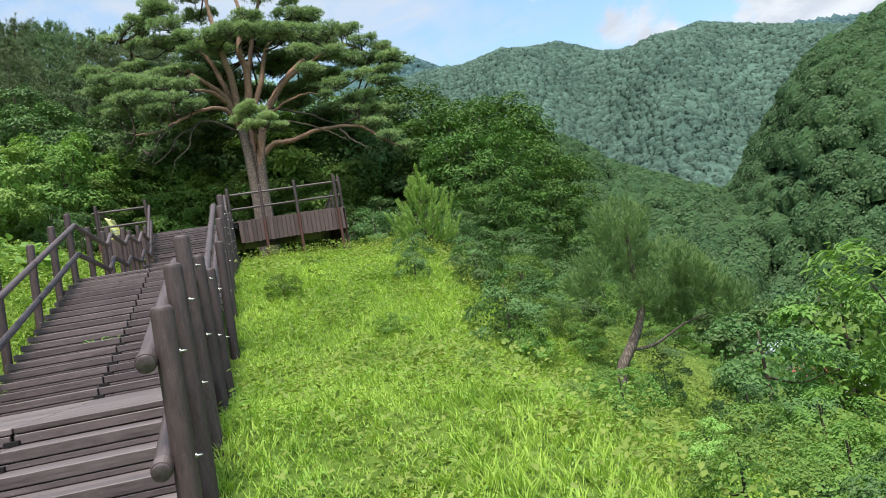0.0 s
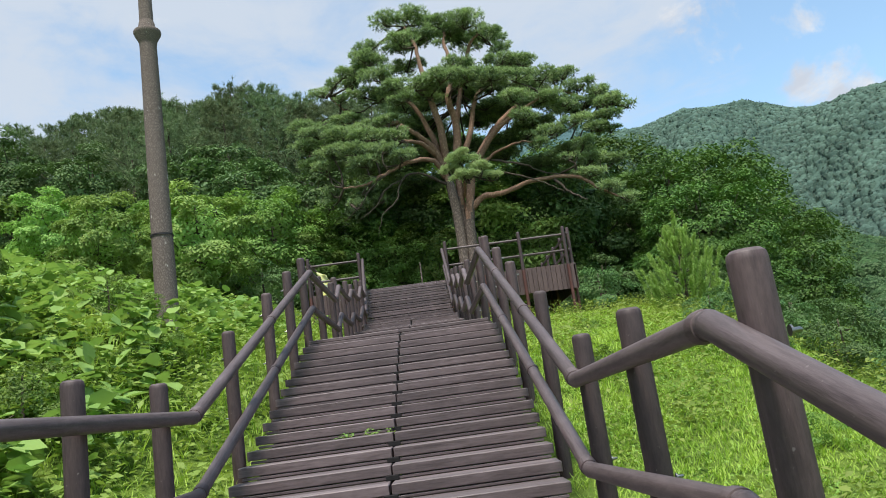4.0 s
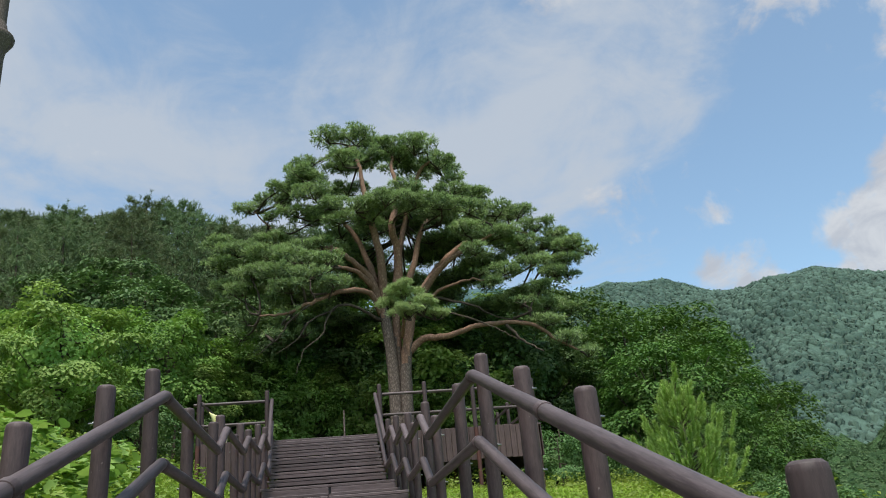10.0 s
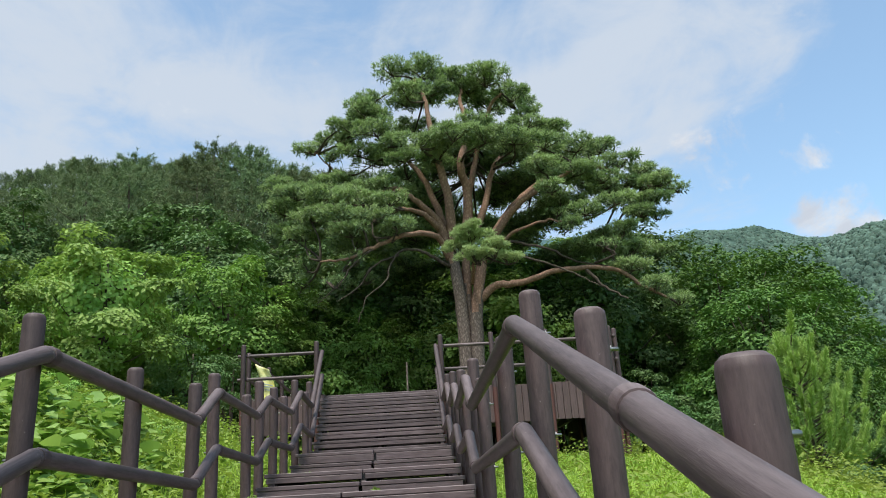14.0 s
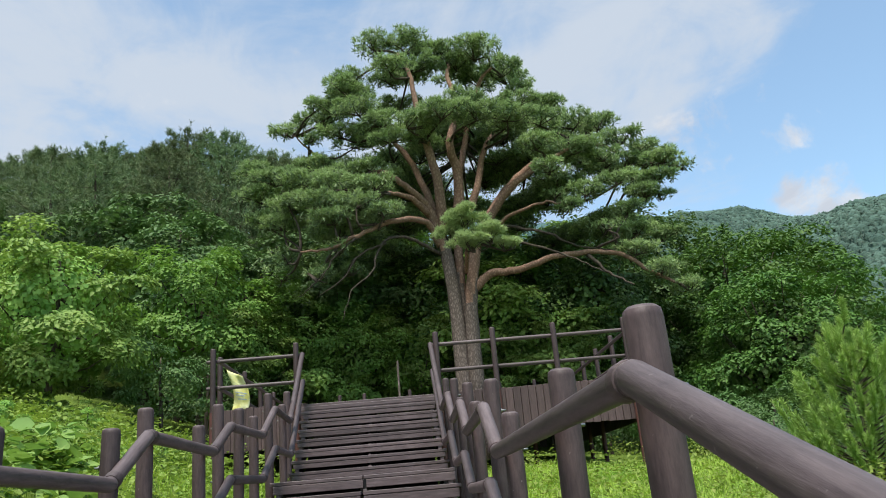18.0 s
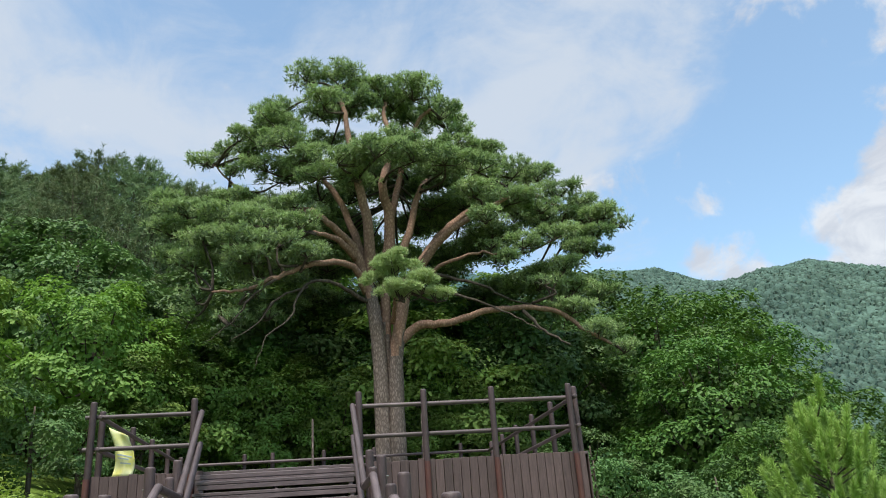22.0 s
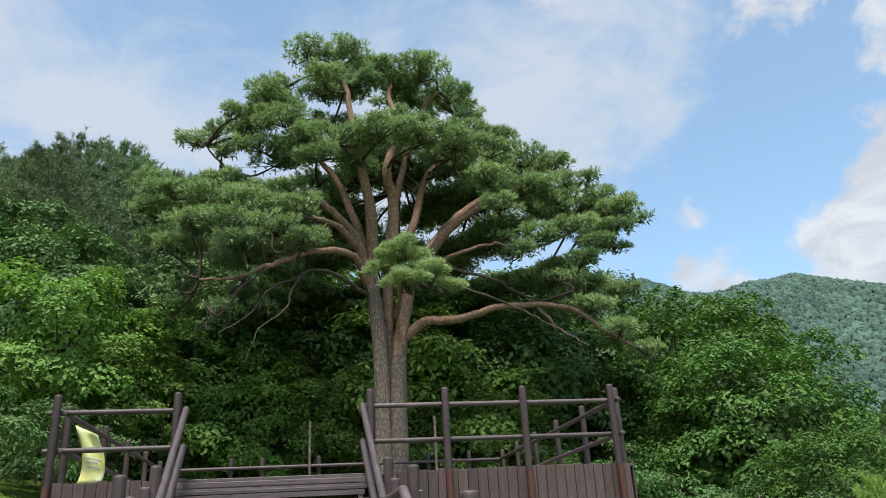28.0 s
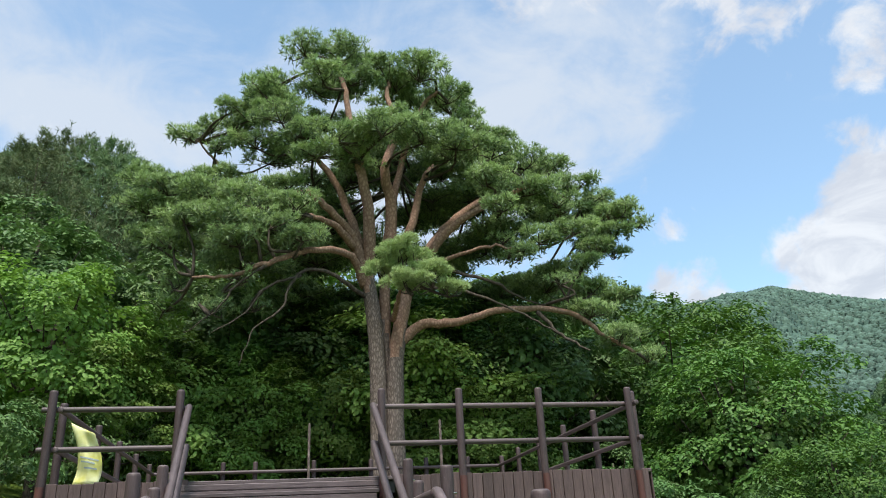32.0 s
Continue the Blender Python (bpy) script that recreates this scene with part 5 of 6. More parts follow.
# ---- log-like lamp post in the weeds ----
POLE_X, POLE_Y = -4.0, 16.95
pz = gz(POLE_X, POLE_Y)
lamp_post = thing("log_lamp_post", "tall tapered log-textured post with a collar, standing in the weeds", "post", at=(POLE_X, POLE_Y, pz))
lamp_post.rotation_euler = (0, radians(-0.6), 0)
hc = 8.15 - pz
part("shaft", lathe("shaft", [(0.001, -0.3), (0.20, -0.3), (0.195, 0), (0.165, hc * 0.6), (0.150, hc - 0.30), (0.155, hc - 0.22)], 20), M_BARK_P, lamp_post)
part("collar", lathe("collar", [(0.150, hc - 0.24), (0.165, hc - 0.16), (0.235, hc - 0.03), (0.245, hc + 0.02), (0.235, hc + 0.045), (0.165, hc + 0.08), (0.135, hc + 0.22), (0.12, hc + 0.26)], 20), M_BARK_P, lamp_post, "flared bark collar")
part("upper_shaft", lathe("upper_shaft", [(0.125, hc + 0.2), (0.118, hc + 0.8), (0.10, hc + 3.0), (0.09, hc + 4.2), (0.001, hc + 4.25)], 16), M_BARK_P, lamp_post, "narrower upper shaft")
part("strap", lathe("strap", [(0.188, 1.75), (0.196, 1.75), (0.196, 1.78), (0.188, 1.78)], 18), M_STEEL, lamp_post, "dark steel strap")

# ---- trees and shrubs ----
FR = random.Random(12)
bl_a = broadleaf("broadleaf_tree", 21, 7.5, 3.0, 60, 13000, 0.155, M_GREEN1, "leafy green broadleaf tree in full summer leaf", 0.18, 0.62)
bl_b = broadleaf("broadleaf_tree", 22, 9.5, 3.6, 60, 13000, 0.19, M_GREEN2, "dark green broadleaf tree at the edge of the woods", 0.15, 0.62)
bl_c = broadleaf("broadleaf_tree", 23, 11.0, 4.2, 135, 27000, 0.165, M_GREEN4, "rounded green broadleaf tree on the slope", 0.06, 0.62)
bl_d = broadleaf("broadleaf_tree", 24, 5.2, 2.4, 54, 12000, 0.14, M_GREEN3, "bright green young broadleaf tree among weeds", 0.08, 0.6)
sh_a = broadleaf("shrub", 31, 1.5, 0.95, 24, 3400, 0.058, M_GREEN1, "dense green leafy shrub on the bank", 0.05, group="shrubs")
sh_b = broadleaf("shrub", 32, 1.2, 0.85, 21, 3000, 0.064, M_GREEN3, "bright green leafy shrub on the bank", 0.02, group="shrubs")
sh_c = broadleaf("shrub", 33, 1.8, 1.1, 24, 3600, 0.066, M_GREEN2, "dark green leafy shrub on the bank", 0.05, group="shrubs")
pn_a = pine_tree("hill_pine", 41, 12.0, 3.6, M_NEEDLE_D, "dark green pine in a dense hillside stand", 2600, 0.24, 0.034, 11, 0.12, group="hillside pines")
pn_b = pine_tree("hill_pine", 42, 13.5, 3.2, M_NEEDLE_D, "dark green pine in a dense hillside stand", 2600, 0.24, 0.034, 11, 0.12, group="hillside pines")

# light trees left of the stairs
place(bl_a, -5.8, 35.6, 0.80, 20)
place(bl_d, -6.8, 28.2, 0.78, 80)
plant(bl_d, -8.6, 25.2, 0.72, 200)
plant(bl_d, -8.2, 30.8, 0.85, 10)
plant(bl_a, -9.6, 33.0, 0.72, 140)
plant(bl_d, -11.2, 27.5, 0.75, 300)
plant(bl_d, -12.5, 23.0, 0.66, 30)
plant(bl_d, -6.8, 12.6, 0.62, 120)
plant(bl_d, -8.8, 14.6, 0.56, 220)
plant(bl_a, -9.0, 10.4, 0.45, 60)
plant(bl_d, -13.5, 19.0, 0.62, 70)
plant(bl_a, -5.2, 12.4, 0.36, 15)
plant(bl_b, -7.4, 13.6, 0.30, 200)
for x, y, s in ((-3.5, 8.6, 0.8), (-4.5, 9.8, 1.2), (-3.1, 7.2, 0.6), (-5.6, 10.6, 1.3), (-3.4, 11.2, 0.6)):
    plant((sh_c, sh_a)[int(y) % 2], x, y, s, FR.uniform(0, 360), 0.1)
plant(bl_a, -4.2, 39.5, 0.92, 250)
plant(bl_a, -2.2, 40.6, 1.05, 30)
for x, y, s in ((2.4, 44.0, 1.62), (6.0, 45.0, 1.60), (-1.4, 43.6, 1.50), (9.0, 47.0, 1.35), (4.4, 41.6, 1.25), (0.8, 41.4, 1.2), (7.4, 42.0, 1.15)):
    plant(bl_a, x, y, s, FR.uniform(0, 360))
for x, y, s in ((5.0, 39.8, 1.65), (3.4, 40.6, 1.85), (-3.0, 38.9, 1.30)):
    plant(bl_d, x, y, s, FR.uniform(0, 360))
for x, y, s in ((-1.2, 38.2, 0.80), (0.9, 38.6, 0.85), (-4.6, 36.4, 0.75), (5.9, 38.0, 0.80), (3.6, 38.4, 0.70)):
    plant(bl_a, x, y, s, FR.uniform(0, 360))
# dark wood behind the old pine
place(bl_b, -1.5, 41.5, 0.95, 0)
for x, y, s in ((10.2, 5.2, 0.50), (12.4, 7.4, 0.62), (9.3, 3.9, 0.42)):
    plant(bl_b, x, y, s, FR.uniform(0, 360))
for x, y, s in ((1.8, 40.5, 0.80), (4.6, 41.5, 0.85), (-4.8, 43.0, 1.0), (7.6, 40.2, 0.85), (-7.6, 39.5, 0.9), (7.0, 46.0, 1.0), (-9.8, 42.5, 1.0), (10.0, 43.0, 0.95), (0.5, 43.2, 0.7), (5.8, 43.8, 0.75)):
    plant(bl_b, x, y, s * FR.uniform(0.95, 1.05), FR.uniform(0, 360))
for x, y, s in ((-2.4, 39.4, 1.5), (0.2, 39.0, 1.3), (2.2, 39.2, 1.5), (5.2, 38.8, 1.5), (7.2, 37.4, 1.4), (6.2, 35.0, 1.2), (-4.2, 37.0, 1.5), (-5.0, 33.4, 1.4), (6.6, 31.2, 1.1), (7.4, 33.4, 1.4), (-5.2, 30.4, 1.2), (8.8, 30.0, 1.3), (9.6, 33.4, 1.6)):
    plant(sh_c, x, y, s, FR.uniform(0, 360))
for x, y, s in ((8.6, 25.8, 1.0), (10.2, 24.6, 1.1), (9.4, 28.0, 1.2), (11.4, 27.0, 1.4), (12.6, 24.2, 1.3), (10.6, 30.6, 1.5), (13.4, 29.0, 1.6), (8.2, 28.6, 0.9), (11.6, 21.6, 1.0)):
    plant(sh_c, x, y, s, FR.uniform(0, 360), 0.1)
for x, y, s in ((-16.0, 40.5, 0.80), (-20.5, 42.0, 0.85), (-12.5, 43.5, 0.90), (-25.0, 40.5, 0.80), (-29.5, 43.0, 0.85), (-34.0, 42.0, 0.8)):
    plant(bl_b, x, y, s, FR.uniform(0, 360))
# rounded trees on the valley side
place(bl_c, 13.2, 41.0, 1.0, 40)
for x, y, s in ((16.6, 45.5, 1.25), (17.8, 43.0, 0.95), (12.6, 36.0, 0.78), (15.2, 36.6, 0.74), (10.8, 46.5, 1.1), (11.6, 31.5, 0.45), (19.0, 52.0, 1.2)):
    plant(bl_c, x, y, s, FR.uniform(0, 360))
# pine stand on the hill to the left
k_p = 0
for row, y in enumerate((43.0, 49.0, 56.0)):
    for i in range(17):
        x = -46 + i * 3.0 + FR.uniform(-1.1, 1.1) + (row % 2) * 1.5
        yy = y + FR.uniform(-1.6, 1.6)
        if y < 45 and x > -9 or x > 0.5 + (y - 50) * 0.3:
            continue
        dist, az = math.hypot(x, yy - 8), math.degrees(math.atan2(x, yy - 8))
        crest = float(np.interp(az, [-50, -38, -30, -24, -18, -8, 0], [15.0, 19.5, 22.0, 24.3, 25.6, 25.2, 24.6]))
        proto, tall = ((pn_a, 12.2), (pn_b, 13.7))[k_p % 2]
        s = (1.5 + dist * math.tan(radians(crest - FR.uniform(0, 1.0))) - gz(x, yy)) / tall
        if 0.45 < s < 1.45:
            plant(proto, x, yy, s, FR.uniform(0, 360), 0.2)
            k_p += 1
for i in range(16):
    # the crest of the stand, joining the old pine's crown
    x, y = -31.3 + 1.95 * i + FR.uniform(-0.5, 0.5), 50.0 + FR.uniform(-1.5, 1.0)
    top = float(np.interp(x, [-30, -22, -13, -9.5, -4, -1.0], [20.8, 22.0, 22.8, 22.1, 21.3, 20.6])) - FR.uniform(0, 0.9)
    proto, tall = ((pn_a, 12.2), (pn_b, 13.7))[i % 2]
    plant(proto, x, y, (top - gz(x, y)) / tall, FR.uniform(0, 360), 0.2)
place(pn_a, -20, 68, 1.0, 0), place(pn_b, -12, 68, 1.0, 0)
# valley trees
far_a = broadleaf("valley_tree", 51, 8.0, 3.6, 36, 2600, 0.40, M_GREEN1, "green tree down in the valley", 0.08, group="valley trees")
far_b = broadleaf("valley_tree", 52, 9.0, 3.6, 36, 2600, 0.40, M_GREEN2, "dark green tree down in the valley", 0.08, group="valley trees")
place(far_a, 30, 34, 1.0), place(far_b, 34, 40, 1.0)
for i in range(48):
    d, a = FR.uniform(46, 105), radians(FR.uniform(26, 66))
    x, y = 2 + d * math.sin(a), 5 + d * math.cos(a)
    if 33 < x < 39 and 44 < y < 54:
        continue
    plant((far_a, far_b)[i % 2], x, y, FR.uniform(0.45, 0.95) * (0.7 if d < 45 else 1.0), FR.uniform(0, 360), 0.3)
# shrubs on the bank
place(sh_a, 9.6, 17.5, 1.0), place(sh_b, 9.4, 21.5, 0.8, 90), place(sh_c, 10.5, 20.0, 1.1)
for i in range(58):
    y = FR.uniform(2, 34)
    s0 = np.interp(y, [0, 10, 14, 24, 34], [5.2, 6.0, 6.6, 7.0, 8.0])
    x = s0 + FR.uniform(0, 1) ** 1.4 * 12
    if abs(x - 7.6) < 1.4 and 7.5 < y < 12.4 or abs(x - 6.9) < 1.4 and 18.5 < y < 24.6:
        continue
    plant((sh_a, sh_b, sh_c)[i % 3], x, y, FR.uniform(0.5, 0.95) * (0.65 if x < s0 + 1.5 else 1.0), FR.uniform(0, 360), 0.1)
for x, y, s in ((9.4, 6.2, 1.2), (8.0, 5.2, 0.8), (10.2, 8.2, 1.3), (9.8, 10.2, 1.2), (11.5, 6.0, 1.5), (12.5, 9.0, 1.5), (7.4, 6.6, 0.7), (11.0, 12.2, 1.3), (8.6, 8.2, 0.7), (13.5, 12.0, 1.6), (12.0, 15.0, 1.4), (8.6, 4.6, 0.9), (9.6, 4.9, 1.3), (10.6, 6.8, 1.6), (9.0, 7.4, 0.9), (11.6, 8.6, 1.7)):
    plant((sh_c, sh_a)[int(x) % 2], x, y, s, FR.uniform(0, 360), 0.1)
for i in range(56):
    y = FR.uniform(4, 32)
    x = -2.9 - FR.uniform(0, 1) ** 1.3 * 9
    if abs(x - POLE_X) < 0.8 and abs(y - POLE_Y) < 1.5 or (abs(x) < 4.2 and y > 25.5):
        continue
    plant((sh_b, sh_a, sh_b)[i % 3], x, y, FR.uniform(0.35, 0.75), FR.uniform(0, 360), 0.1)

# low bushes breaking up the grass, thicker towards the edge of the bank
for x, y, s in ((2.15, 12.6, 0.34), (3.4, 10.4, 0.26), (4.4, 13.2, 0.32), (2.9, 16.2, 0.30), (5.2, 17.0, 0.42), (3.9, 8.2, 0.22)):
    plant((sh_a, sh_c)[int(y) % 2], x, y, s, FR.uniform(0, 360), 0.08)
for i in range(64):
    y = FR.uniform(4.5, 23.0)
    edge = float(np.interp(y, [4, 8, 12, 16, 23], [4.7, 5.2, 5.7, 6.0, 6.6]))
    x = edge + FR.uniform(-0.5, 2.6)
    if 5.7 < x < 7.8 and 8.8 < y < 12.4 or abs(x - 6.95) < 1.2 and abs(y - 23.2) < 1.4:
        continue
    plant((sh_a, sh_b, sh_a, sh_b, sh_c)[i % 5], x, y, FR.uniform(0.30, 0.62), FR.uniform(0, 360), 0.08)


def brush_shoots(rng, wood, starts, ends, n_along, r0):
    """Upturned shoots from start to end points, with places and axes for needles on their outer half."""
    P, A = [], []
    for q, e in zip(starts, ends):
        mid_p = q * 0.45 + e * 0.55 + (e - q) * [0.18, 0.18, -0.16]
        path = smooth_path([q, mid_p, e], 4)
        wood.append(tube_arrays(path, np.linspace(r0, 0.004, len(path)), 4))
        s = 0.28 + 0.72 * rng.random(n_along)
        i = s * (len(path) - 1)
        k = np.minimum(i.astype(int), len(path) - 2)
        P.append(path[k] + (path[k + 1] - path[k]) * (i - k)[:, None])
        ax = path[k + 1] - path[k]
        A.append(ax / np.linalg.norm(ax, axis=1)[:, None])
    return np.concatenate(P), np.concatenate(A)


sapling = thing("pine_sapling", "fresh light green young pine with upturned shoots on the slope", "pine tree", "young pines")
SR = np.random.default_rng(61)
sw = [tube_arrays([(0, 0, -0.4), (0.02, 0, 1.2), (0, 0, 2.5)], [0.06, 0.045, 0.01], 8)]
k_s = np.arange(120)
q_s = (k_s + 0.5) / 120
reach_s = 1.20 * np.sin(np.pi * (0.26 + 0.70 * q_s)) ** 1.05 * (0.40 + 0.70 * SR.random(120))
tip_z = 0.40 + 2.2 * q_s + 0.14 * SR.normal(size=120)
tips_s = np.stack([reach_s * np.cos(k_s * 2.4), reach_s * np.sin(k_s * 2.4), tip_z], 1)
root_s = np.stack([0.15 * tips_s[:, 0], 0.15 * tips_s[:, 1], np.maximum(0.1, tip_z - 0.25 - 0.55 * reach_s)], 1)
p, u = brush_shoots(SR, sw, root_s, tips_s, 26, 0.014)
v, f = needles_at(SR, p, u, 0.120, 0.014, 22, 0.48)
part("crown", np_mesh("crown", v, f, M_NEEDLE_Y), M_NEEDLE_Y, sapling)
v, f = joined(sw)
part("trunk", np_mesh("trunk", v, f, M_BARK_B, True), M_BARK_B, sapling)
place(sapling, 6.95, 23.2, 0.88, 30)
# leaning small pine on the bank
lean_pine = thing("leaning_pine", "small leaning pine with a bare grey stem on the bank", "pine tree", "young pines", at=(7.0, 11.5, gz(7.0, 11.5)))
lean_pine.scale = (0.84, 0.84, 0.84)
LP = np.random.default_rng(9)
stem = smooth_path([(0, 0, -0.3), (0.08, 0, 0.35), (0.5, 0, 0.95), (0.72, 0, 1.5), (0.7, 0, 2.4), (0.75, 0, 3.1)], 5)
side = smooth_path([(0.25, 0, 0.7), (0.8, -0.1, 0.72), (1.5, -0.1, 1.0), (2.1, -0.1, 1.1)], 4)
v, f = joined([tube_arrays(stem, np.linspace(0.13, 0.03, len(stem)), 10, 0.15, LP), tube_arrays(side, np.linspace(0.035, 0.012, len(side)), 6)])
part("stem", np_mesh("stem", v, f, M_BARK_G, True), M_BARK_G, lean_pine)
P, A = [], []
for x, y, z, w, h in ((0.6, 0, 3.1, 0.7, 0.5), (0.2, 0.2, 2.3, 0.75, 0.45), (1.3, 0, 2.2, 0.85, 0.5), (1.9, 0, 1.6, 0.85, 0.5), (0.7, -0.3, 1.7, 0.6, 0.4), (2.4, -0.2, 1.3, 0.6, 0.45), (1.5, 0.3, 1.2, 0.6, 0.35), (-0.3, 0.1, 2.0, 0.5, 0.3), (0.6, 0, 2.7, 0.6, 0.5), (1.7, -0.3, 1.9, 0.5, 0.4)):
    w, h = w * 0.80, h * 0.85
    n = int(300 * w)
    u = unit(LP, n)
    P.append(np.array([x, y, z]) + u * [w, w, h] * (0.3 + 0.7 * LP.random((n, 1)) ** 0.6))
    ax = u * 0.5 + [0, 0, 0.75]
    A.append(ax / np.linalg.norm(ax, axis=1)[:, None])
v, f = needles_at(LP, np.concatenate(P), np.concatenate(A), 0.15, 0.012, 20, 0.48)
part("crown", np_mesh("crown", v, f, M_NEEDLE_B), M_NEEDLE_B, lean_pine)
# slim chestnut at the edge of the bank
chest = broadleaf("chestnut_sapling", 71, 4.6, 1.5, 15, 1500, 0.13, M_GREEN1, "slim chestnut sapling with long toothed leaves", 0.3, 0.26, group="saplings")
place(chest, 8.7, 6.7, 1.0, 10)


# ---- grass and weeds ----
def blades(seed, n, region, height, width, mat, name, label, keep=None, arch=1.0):
    """Bent grass blades, each a tapering strip of two triangles."""
    rng = np.random.default_rng(seed)
    x0, x1, y0, y1 = region
    x, y = x0 + (x1 - x0) * rng.random(n), y0 + (y1 - y0) * rng.random(n)
    # gather blades into tussocks
    cx, cy = np.round(x / 0.28 + 0.4 * np.sin(y * 9)) * 0.28, np.round(y / 0.28 + 0.4 * np.sin(x * 8)) * 0.28
    pull = 0.55 * rng.random(n)
    x, y = x + (cx - x) * pull, y + (cy - y) * pull
    if keep is not None:
        k = keep(x, y, rng)
        x, y = x[k], y[k]
    n = len(x)
    z = ground_z(x, y) - 0.02
    tall = 0.55 + 1.1 * np.clip(0.4 + 0.9 * soft_noise(x, y, 1.7, 4) * (0.6 + 0.8 * soft_noise(x, y, 0.7, 6)), 0, 1)
    h = height * (0.5 + 0.8 * rng.random(n)) * tall
    a = rng.random(n) * 6.28
    d = np.stack([np.cos(a), np.sin(a), np.zeros(n)], 1)
    side_v = np.stack([-np.sin(a), np.cos(a), np.zeros(n)], 1) * (width * (0.6 + 0.8 * rng.random(n)))[:, None]
    lean = (arch * (0.3 + rng.random(n)) * h)[:, None]
    b = np.stack([x, y, z], 1)
    m = b + d * lean * 0.35 + np.stack([0 * x, 0 * x, h * 0.6], 1)
    t = b + d * lean + np.stack([0 * x, 0 * x, h], 1)
    v = np.stack([b, m * 0.85 + b * 0.15 - side_v / 2, m * 0.85 + b * 0.15 + side_v / 2, t], 1).reshape(-1, 3)
    i = np.arange(n)[:, None] * 4
    f = np.concatenate([i + [0, 2, 1], i + [1, 2, 3]], 1).reshape(-1, 3)
    return tagged(new(name, np_mesh(name, v, f, mat)), label, "grass", kind="stuff")


def off_stairs(x, y, rng):
    return ((np.abs(x) > 1.36) | (y > 38)) & ((y < 26.4) | (x < -3.2) | (x > 5.1)) & ((y > 3.2) | (x > 3.5) | (x < -1.8))


def right_bank(x, y, rng):
    s = np.interp(y, [0, 10, 14, 24, 34], [5.6, 6.4, 7.0, 7.4, 8.2])
    return off_stairs(x, y, rng) & ((x < s) | (rng.random(len(x)) < 0.25))


blades(81, 120000, (1.36, 9.5, 3.2, 14.0), 0.105, 0.0095, M_GRASS, "grass", "lush bright green grass on the bank beside the stairs", right_bank)
blades(82, 60000, (1.36, 10.5, 14.0, 27.5), 0.13, 0.014, M_GRASS, "grass", "lush bright green grass on the bank below the deck", right_bank)
blades(83, 26000, (-8.5, -1.36, 4.0, 27.0), 0.24, 0.013, M_GRASS, "grass", "bright green grass among weeds beside the stairs", off_stairs)


def weeds(seed, n, region, leaf, mat, name, label, keep, tall=0.45):
    """Low leafy weeds: small stalks' worth of leaves over the ground."""
    rng = np.random.default_rng(seed)
    x0, x1, y0, y1 = region
    m = n // 14
    cx, cy = x0 + (x1 - x0) * rng.random(m), y0 + (y1 - y0) * rng.random(m)
    k = keep(cx, cy, rng)
    cx, cy = cx[k], cy[k]
    m = len(cx)
    hgt = tall * (0.4 + 0.9 * rng.random(m))
    x, y = np.repeat(cx, 14), np.repeat(cy, 14)
    hh = np.repeat(hgt, 14) * rng.random(m * 14) ** 0.6
    x, y = x + rng.normal(size=m * 14) * 0.09, y + rng.normal(size=m * 14) * 0.09
    p = np.stack([x, y, ground_z(x, y) + hh], 1)
    up = np.tile([0, 0, 1.0], (len(p), 1)) + 0.3 * unit(rng, len(p))
    v, f = leaves_at(rng, p, up, leaf, 0.9 if leaf > 0.15 else 0.62, 0.15, oval=leaf > 0.15)
    return tagged(new(name, np_mesh(name, v, f, mat)), label, "weeds", kind="stuff")


def left_bank(x, y, rng):
    foot = (np.abs(x - POLE_X + 0.2) < 1.0) & (y > 14.3) & (y < 17.6)
    return off_stairs(x, y, rng) & (rng.random(len(x)) < 0.9) & ~foot


def right_edge(x, y, rng):
    s = np.interp(y, [0, 10, 14, 24, 34], [4.2, 5.0, 5.6, 6.2, 7.0])
    return off_stairs(x, y, rng) & ((x > s) | (rng.random(len(x)) < 0.45))


weeds(91, 60000, (-10.0, -1.45, 3.5, 28.0), 0.088, M_WEED, "weeds", "bright green leafy weeds and creepers beside the stairs", left_bank, 0.5)
weeds(92, 12000, (-9.0, -2.6, 6.0, 22.0), 0.20, M_GREEN3, "creepers", "broad-leaved green creepers over the weeds", left_bank, 0.62)
weeds(95, 34000, (1.4, 7.0, 3.0, 26.0), 0.034, M_WEED, "weeds", "low leafy clover and weeds in the grass", right_bank, 0.13)
weeds(93, 60000, (1.5, 14.0, 1.0, 32.0), 0.065, M_WEED, "weeds", "mixed green leafy weeds on the bank", right_edge, 0.45)
def patches(x, y, rng):
    return right_bank(x, y, rng) & (soft_noise(x, y, 2.6, 21) + 0.6 * soft_noise(x, y, 1.1, 22) > 0.12)


weeds(96, 34000, (1.6, 8.0, 3.0, 26.0), 0.055, M_WEED, "weeds", "taller leafy weed patches in the grass", patches, 0.24)
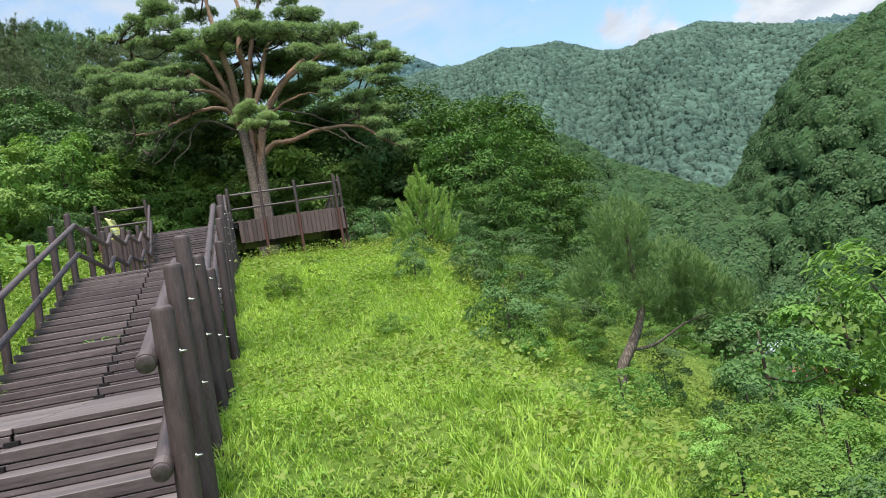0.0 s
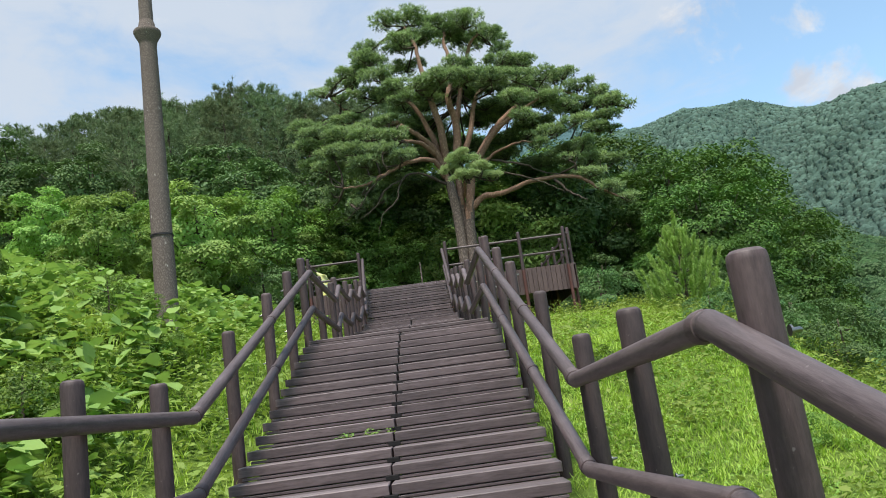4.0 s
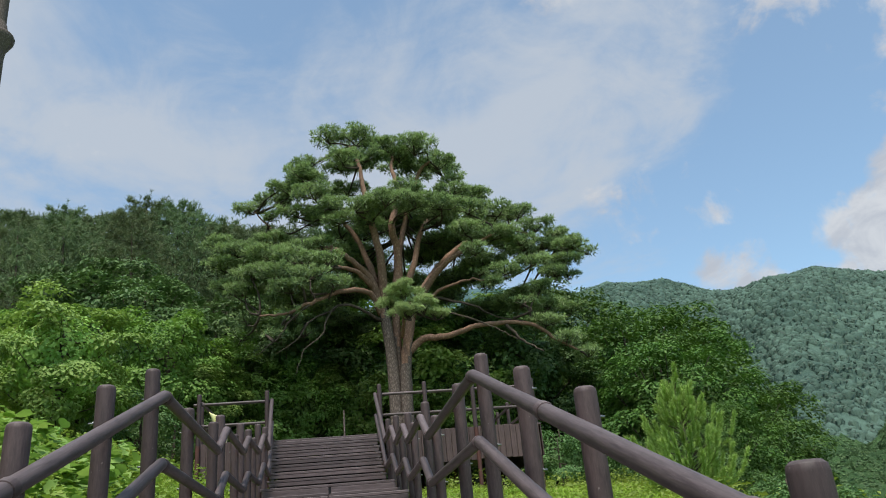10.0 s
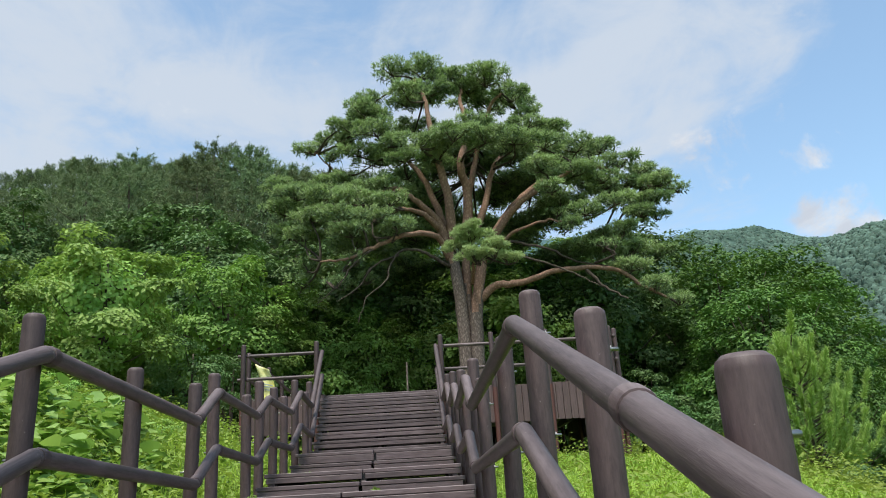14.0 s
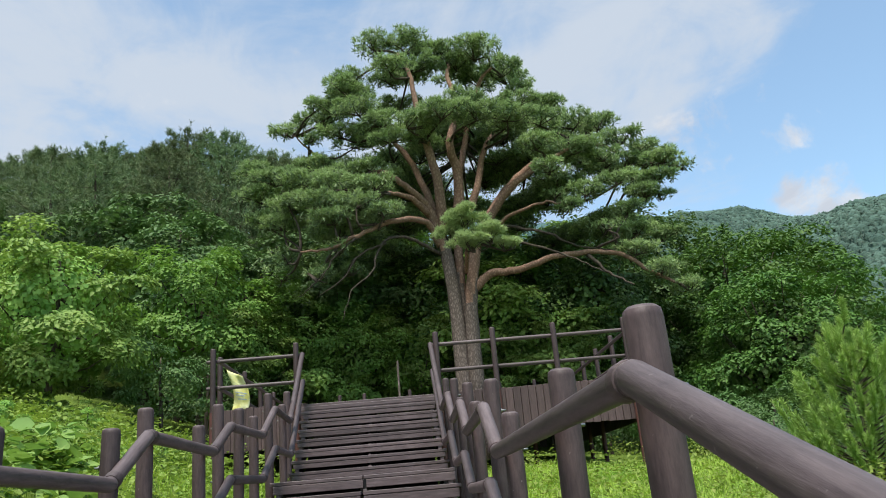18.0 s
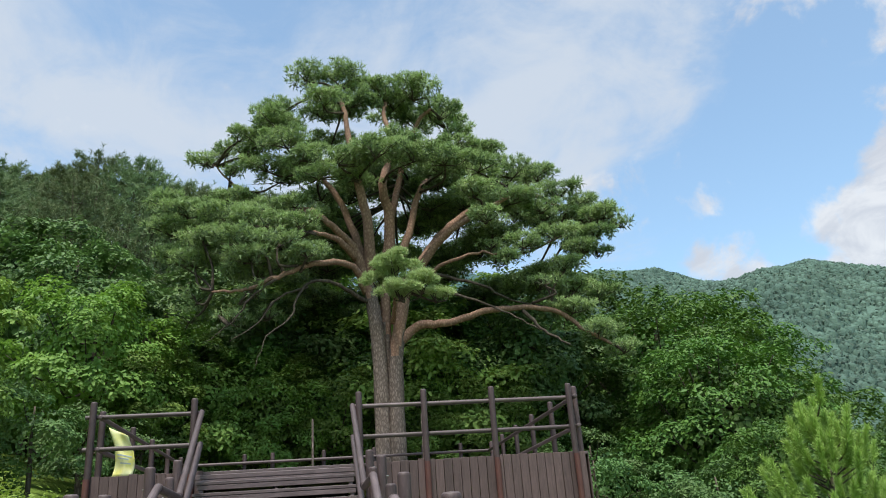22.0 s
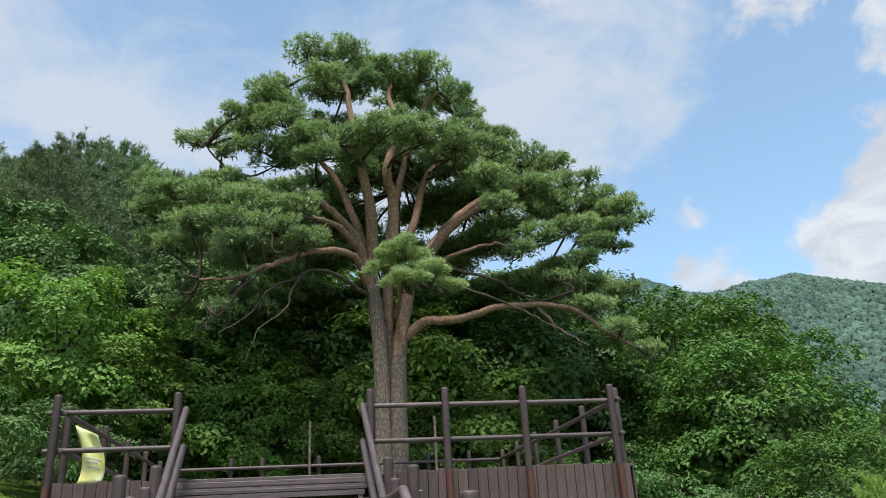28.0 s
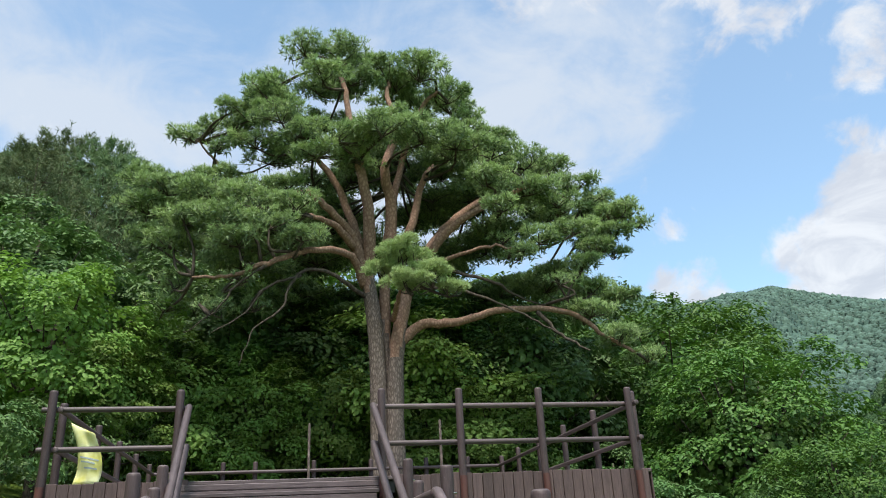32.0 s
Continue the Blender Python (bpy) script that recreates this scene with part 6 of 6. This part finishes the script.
# creeping weeds between the boards
def step_weed(x, y, wide, n, leaf):
    rng = np.random.default_rng(int(abs(x * 100) + y * 10))
    ob = thing("step_weed", "small creeping weed growing between the steps", "weed", "step weeds", at=(x, y, deck_line(y)))
    px, py = wide * rng.normal(size=n) * 0.5, -0.06 + 0.05 * rng.normal(size=n)
    p = np.stack([px, py, 0.02 + 0.09 * rng.random(n) * np.exp(-np.abs(px) / wide)], 1)
    v, f = leaves_at(rng, p, np.tile([0, -0.3, 1.0], (n, 1)), leaf, 0.6, 0.1)
    part("leaves_mass", np_mesh("leaves_mass", v, f, M_GREEN1), M_GREEN1, ob)
    stalks = [tube_arrays([(0, 0, -0.03), (q * 0.5, -0.05, 0.06), (q, -0.07, 0.03)], [0.004, 0.003, 0.002], 4) for q in np.linspace(-wide * 0.8, wide * 0.8, 7)]
    v, f = joined(stalks)
    part("stalk", np_mesh("stalk", v, f, M_WEED), M_WEED, ob)


for x, y, wide, n, leaf in ((-0.42, 10.92, 0.08, 34, 0.032), (-0.20, 10.92, 0.12, 60, 0.030), (-0.02, 10.92, 0.06, 22, 0.032), (-0.75, 17.55, 0.14, 70, 0.05), (0.15, 19.60, 0.05, 26, 0.05), (-0.95, 21.9, 0.12, 60, 0.05)):
    step_weed(x, y, wide, n, leaf)

# ---- houses down in the valley ----
m_wall, Nn, Ll, bb = material("white_render", 0.9)
Ll.new(ramp(Nn, Ll, noise_fac(Nn, Ll, mapped(Nn, Ll), 1.2, 6.0), (0.3, (0.55, 0.55, 0.53)), (0.7, (0.75, 0.75, 0.73))), bb.inputs["Base Color"])
m_roof, Nn, Ll, bb = material("grey_blue_roof", 0.6)
Ll.new(ramp(Nn, Ll, noise_fac(Nn, Ll, mapped(Nn, Ll, (1, 8, 1)), 1.0, 4.0), (0.3, (0.30, 0.36, 0.40)), (0.7, (0.42, 0.48, 0.52))), bb.inputs["Base Color"])
m_red, Nn, Ll, bb = material("red_brown_roof", 0.7)
Ll.new(ramp(Nn, Ll, noise_fac(Nn, Ll, mapped(Nn, Ll, (1, 8, 1)), 1.0, 4.0), (0.3, (0.20, 0.06, 0.045)), (0.7, (0.30, 0.10, 0.07))), bb.inputs["Base Color"])
m_pane = material("dark_window_glass", 0.1, 0.0, 0.5)[0]
m_pane.node_tree.nodes["Principled BSDF"].inputs["Base Color"].default_value = (0.03, 0.035, 0.04, 1)


def cottage(x, y, z, turn, w, d, h, roof, label):
    ob = thing("house", label, "house", "valley houses", at=(x, y, z))
    ob.rotation_euler = (0, 0, radians(turn))
    part("wall", plank_mesh("wall", w, d, h, 0.02), m_wall, ob, at=(0, 0, h / 2))
    for s in (-1, 1):
        part("roof", plank_mesh("roof", w + 0.8, d * 0.62, 0.14, 0.02), roof, ob, at=pose(0, s * d * 0.27, h + d * 0.10, -s * 24, 0, 0))
    for i in (-1, 0, 1):
        win = part("window", plank_mesh("window", 1.0, 0.08, 1.0, 0.01), m_wall, ob, "white window frame", at=(i * w * 0.3, -d / 2 - 0.03, h * 0.55))
        part("pane", plank_mesh("pane", 0.84, 0.03, 0.84, 0.005), m_pane, win, "dark glass pane", at=(0, -0.04, 0))
    return ob


cottage(35.6, 50.0, -9.8, 35, 7.0, 5.0, 2.6, m_roof, "white rendered house with a grey-blue roof among trees")
cottage(38.0, 47.0, -11.3, 20, 6.0, 4.5, 2.4, m_red, "white rendered house with a red-brown roof among trees")
